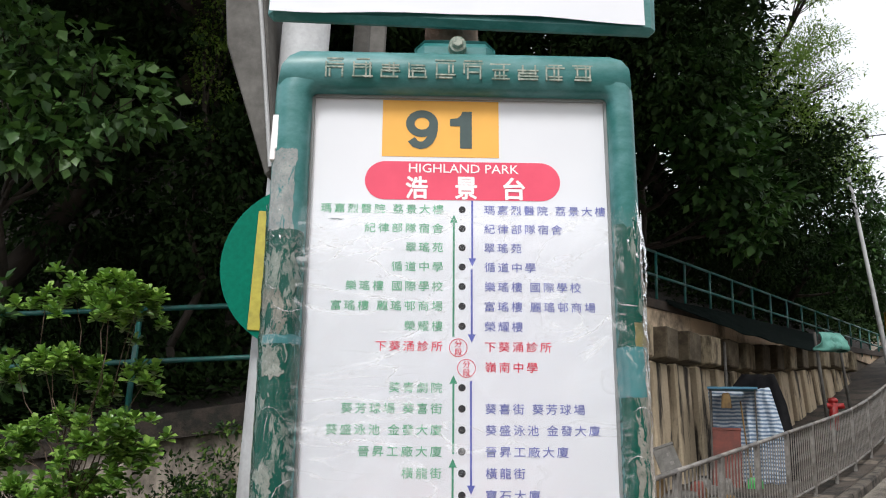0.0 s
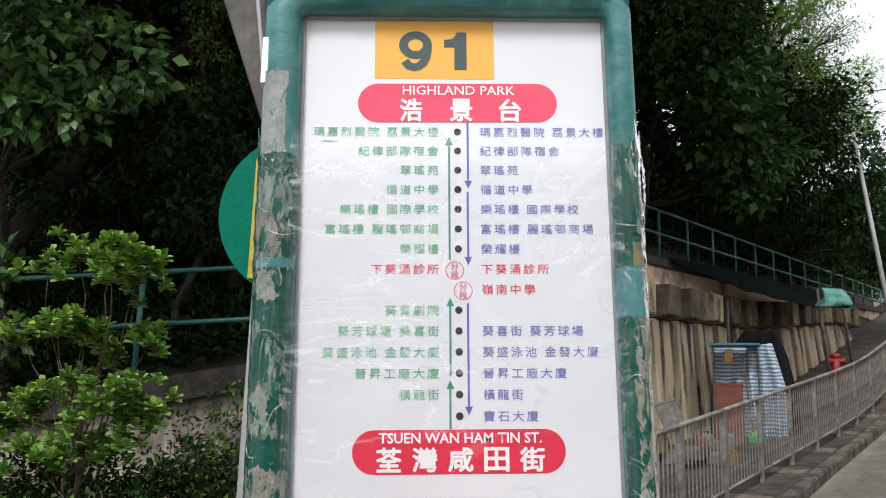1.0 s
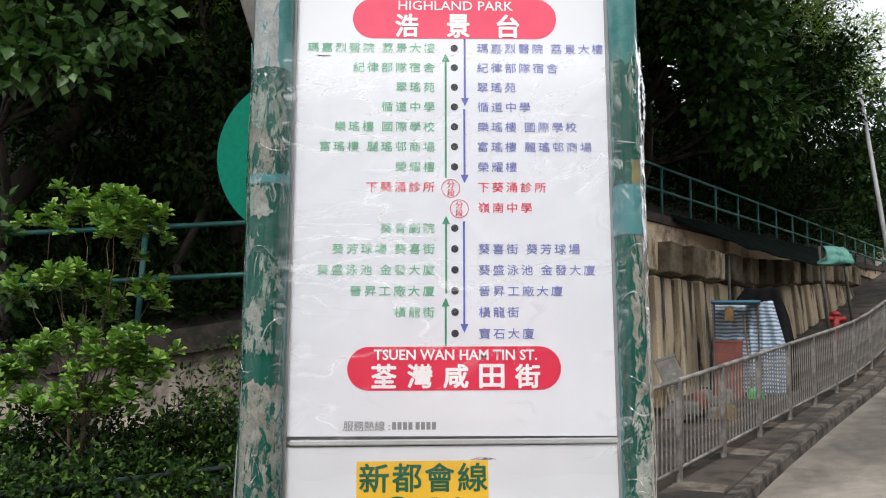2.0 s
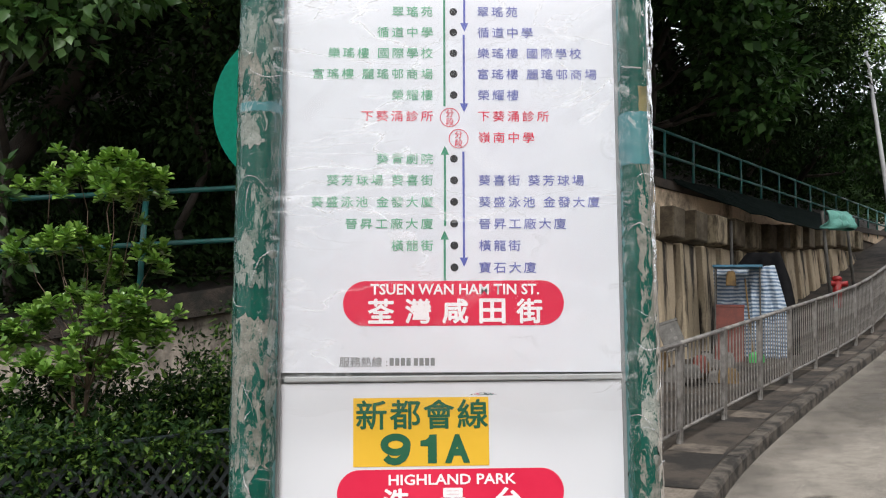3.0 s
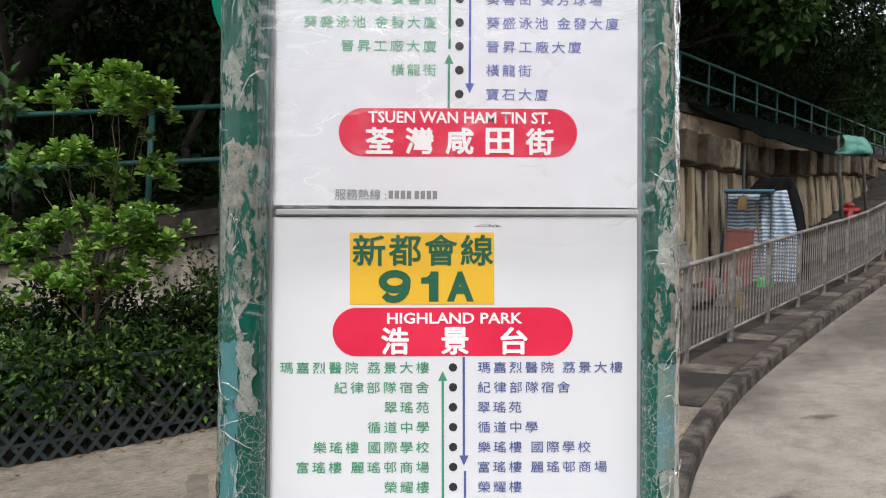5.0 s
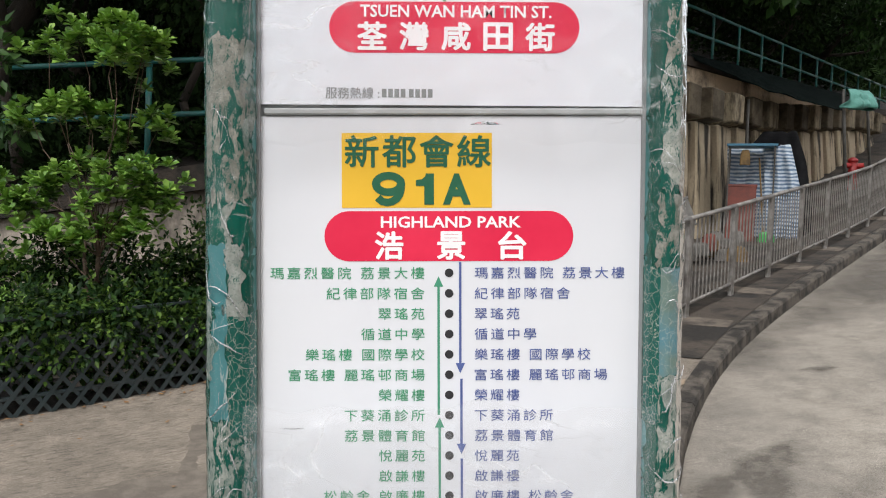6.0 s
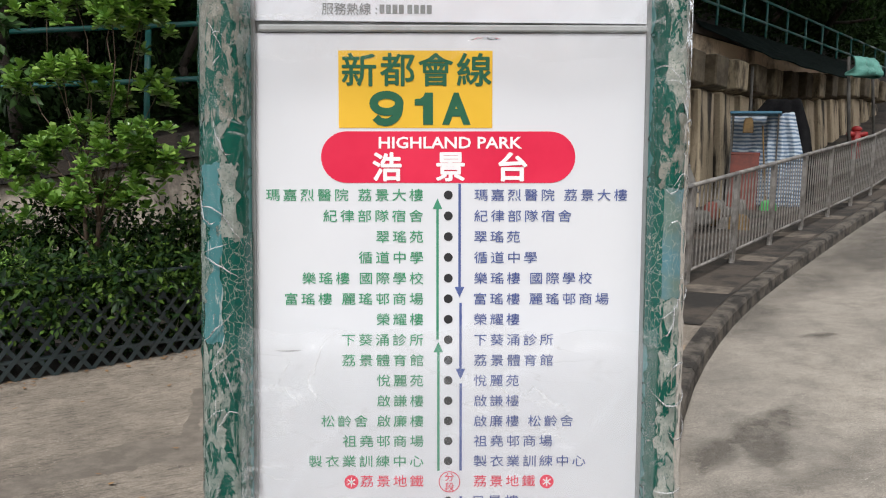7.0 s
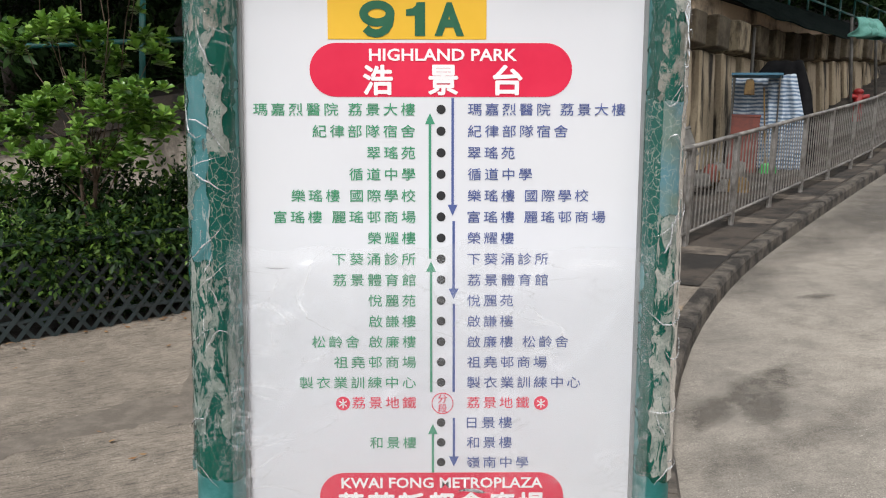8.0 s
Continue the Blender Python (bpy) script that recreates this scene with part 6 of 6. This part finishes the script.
CART = Matrix.Translation(on_ground(5.30, 12.5)) @ FACE


def hung(name, label, left, right, back, mat, cat, seed, fold=0.03):
    """Sheeting hung over a load: a creased front between two edge lines, with a top and sides running back."""
    def edge(line, v):
        q = v * (len(line) - 1)
        i = min(int(q), len(line) - 2)
        (x0, z0), (x1, z1) = line[i], line[i + 1]
        return x0 + (x1 - x0) * (q - i), z0 + (z1 - z0) * (q - i)

    def fn(u, v):
        w = min(max((u - 0.2) / 0.6, 0.0), 1.0)
        (xl, zl), (xr, zr) = edge(left, max(v, 0.0)), edge(right, max(v, 0.0))
        crease = fold * (math.sin(w * 17 + seed + 2.5 * v) * (0.4 + v) + 1.4 * noise.noise(Vector((w * 4, v * 3, seed))))
        y = crease + (back * max(0.0, 0.2 - u, u - 0.8) / 0.2) + (back * -v / 0.2 if v < 0 else 0.06 * (1 - v))
        return CART @ Vector((xl + (xr - xl) * w, y, zl + (zr - zl) * w + 0.02 * noise.noise(Vector((w * 5, seed, 0)))))

    ob = sheet(name, steps(0, 1, 50), [-0.2, -0.1] + steps(0, 1, 24), fn, mat, None, "", True)
    sol = ob.modifiers.new("thickness", "SOLIDIFY")
    sol.thickness = 0.01
    return tagged(ob, label, cat)


hung("covered_cart", "loaded cart under blue and white striped sheeting", [(-0.06, 1.47), (-0.02, 0.8), (0.06, 0.0)], [(0.33, 1.52), (0.52, 0.76), (0.50, 0.0)], 0.45, M["striped"], "covered cart", 3, 0.045)
hung("striped_curtain", "shaded blue and white striped sheet under the blue board", [(-0.62, 1.46), (-0.58, 0.7), (-0.55, 0.0)], [(-0.04, 1.47), (0.0, 0.8), (0.06, 0.0)], 0.5, M["striped"], "sheet", 5, 0.02).location = Vector((0.05, 0.12, 0))
cover_ob = hung("black_cover", "black plastic cover peaked over a pile", [(-0.08, 1.76), (-0.22, 1.58), (-0.2, 0.9), (-0.2, 0.0)], [(0.42, 1.76), (0.58, 1.28), (0.68, 0.7), (0.74, 0.0)], 0.4, M["black"], "cover", 8, 0.03)
cover_ob.location = Vector((0.10, 0.25, 0))


def board(name, label, at, w, h, t, lean, mat, cat):
    e = empty(name, at)
    e.matrix_world = Matrix.Translation(at) @ FACE @ Matrix.Rotation(radians(lean), 4, "X")
    tagged(e, label, cat)
    part("panel", box(bmesh.new(), (-w / 2, -t / 2, 0), (w / 2, t / 2, h), 0.006), mat, e)
    part("edging", box(bmesh.new(), (-w / 2 - 0.01, -t / 2 - 0.008, h - 0.03), (w / 2 + 0.01, t / 2 + 0.008, h + 0.012), 0.004), mat, e)
    return e


board("board", "red-brown wooden board leaning on the pile", on_ground(4.84, 12.32), 0.44, 0.92, 0.04, -8, M["redboard"], "board")
e = board("board", "grey sheet board with two white labels leaning on the fence", on_ground(3.48, 10.66, 0.50), 0.30, 0.44, 0.02, -20, M["steel"], "board")
e.matrix_world = e.matrix_world @ Matrix.Rotation(radians(-22), 4, "Y")
for z in (0.14, 0.27):
    part("label", box(bmesh.new(), (0.02, -0.014, z), (0.07, -0.0105, z + 0.05)), M["white_junk"], e, "small white label")
# blue table top on legs over the left end of the pile
e = empty("blue_table", on_ground(5.05, 12.45))
e.matrix_world = Matrix.Translation(on_ground(5.05, 12.45)) @ FACE
tagged(e, "blue board table with thin legs beside the pile", "table")
part("tabletop", box(bmesh.new(), (-0.40, -0.22, 1.49), (0.36, 0.22, 1.53), 0.006), M["blue_board"], e)
for x in (-0.36, 0.32):
    for y in (-0.17, 0.17):
        part("leg", tube(bmesh.new(), (x, y, -0.02), (x, y, 1.495), 0.014, seg=6), M["steel"], e)
draped("cloth_bundle", "ochre cloth bundle hanging under the table", (4.90, 12.40, gz(4.90, 12.40) + 1.24), 0.16, 0.24, 0.12, M["ochre"], "bundle", 5)
bm = bmesh.new()
tube(bm, (0, 0, 0), (-0.09, 0.1, 1.32), 0.014, seg=6)
stickob = part("broom_handle", bm, M["ochre"])
stickob.location = on_ground(5.22, 12.3)
tagged(stickob, "thin pale wooden broom handle leaning on the pile", "broom handle")
draped("plastic_basin", "small bright green plastic basin on the footpath", on_ground(5.2, 12.15), 0.26, 0.18, 0.2, M["lime"], "basin", 6)
rng = random.Random(17)
for i, (mat, lab) in enumerate([("white_junk", "pale crumpled plastic bag"), ("ochre", "ochre cardboard scrap"), ("white_junk", "white polystyrene box"), ("redboard", "brown wooden scrap"), ("ochre", "yellowish cloth sack"), ("white_junk", "white foam lump"), ("steel", "grey metal tin")] * 2):
    x, y = 3.35 + rng.uniform(0, 0.95), 10.7 + rng.uniform(-0.2, 0.6)
    draped("junk_item", lab + " on the footpath heap", on_ground(x, y, 0.02 + (0.14 if i > 6 else 0.0)), rng.uniform(0.16, 0.36), rng.uniform(0.12, 0.28), rng.uniform(0.15, 0.3), M[mat], "junk", 20 + i)["group"] = "junk heap"


def hydrant():
    at = W(18.1, 4.2)
    e = empty("fire_hydrant", (at.x, at.y, level(18.1)))
    tagged(e, "red painted fire hydrant beside the wall", "hydrant")
    part("barrel", tube(bmesh.new(), (0, 0, -0.02), (0, 0, 0.58), 0.10, 0.085, 14), M["red"], e, smooth=True)
    bm = bmesh.new()
    bmesh.ops.create_uvsphere(bm, u_segments=14, v_segments=8, radius=0.105, matrix=Matrix.Translation((0, 0, 0.60)) @ Matrix.Diagonal((1, 1, 0.7, 1)))
    part("bonnet", bm, M["red"], e, smooth=True)
    for x in (-1, 1):
        part("outlet", tube(bmesh.new(), (0, 0, 0.48), (x * 0.2, -0.05, 0.50), 0.06, seg=10), M["red"], e, smooth=True)


hydrant()
# yellow hoarding panel and a teal post far up the street
e = empty("hoarding", (13.6, 21.8, gz(13.6, 21.8)))
tagged(e, "bright yellow hoarding panel far up the street", "hoarding")
part("panel", box(bmesh.new(), (-0.5, -0.04, 1.10), (1.6, 0.04, 1.75), 0.01), M["yellow_far"], e)
for x in (-0.35, 1.4):
    part("post", box(bmesh.new(), (x - 0.05, -0.05, -0.1), (x + 0.05, 0.05, 1.7), 0.008), M["rail"], e)

# fallen leaves by the lattice
rng = random.Random(23)
bm = bmesh.new()
for _ in range(150):
    u = rng.uniform(0.2, 5.0)
    p = lat(u, 0, -abs(rng.gauss(0, 0.10)) - 0.02) if rng.random() < 0.85 else Vector((rng.uniform(-3.2, -1.2), rng.uniform(3.2, 5.6), 0))
    p.z = gz(p.x, p.y) + 0.014
    a, r = rng.uniform(0, 6.28), rng.uniform(0.012, 0.034)
    ax, ay = Vector((math.cos(a), math.sin(a), rng.uniform(-0.2, 0.2))) * r, Vector((-math.sin(a), math.cos(a), rng.uniform(-0.2, 0.3))) * r * 0.5
    vs = [bm.verts.new(p + q) for q in (-ax, ay, ax + Vector((0, 0, 0.006)), -ay)]
    bm.faces.new(vs)
litter = part("fallen_leaves", bm, M["dry"])
tagged(litter, "brown fallen leaves along the lattice foot", "leaf litter", kind="stuff")
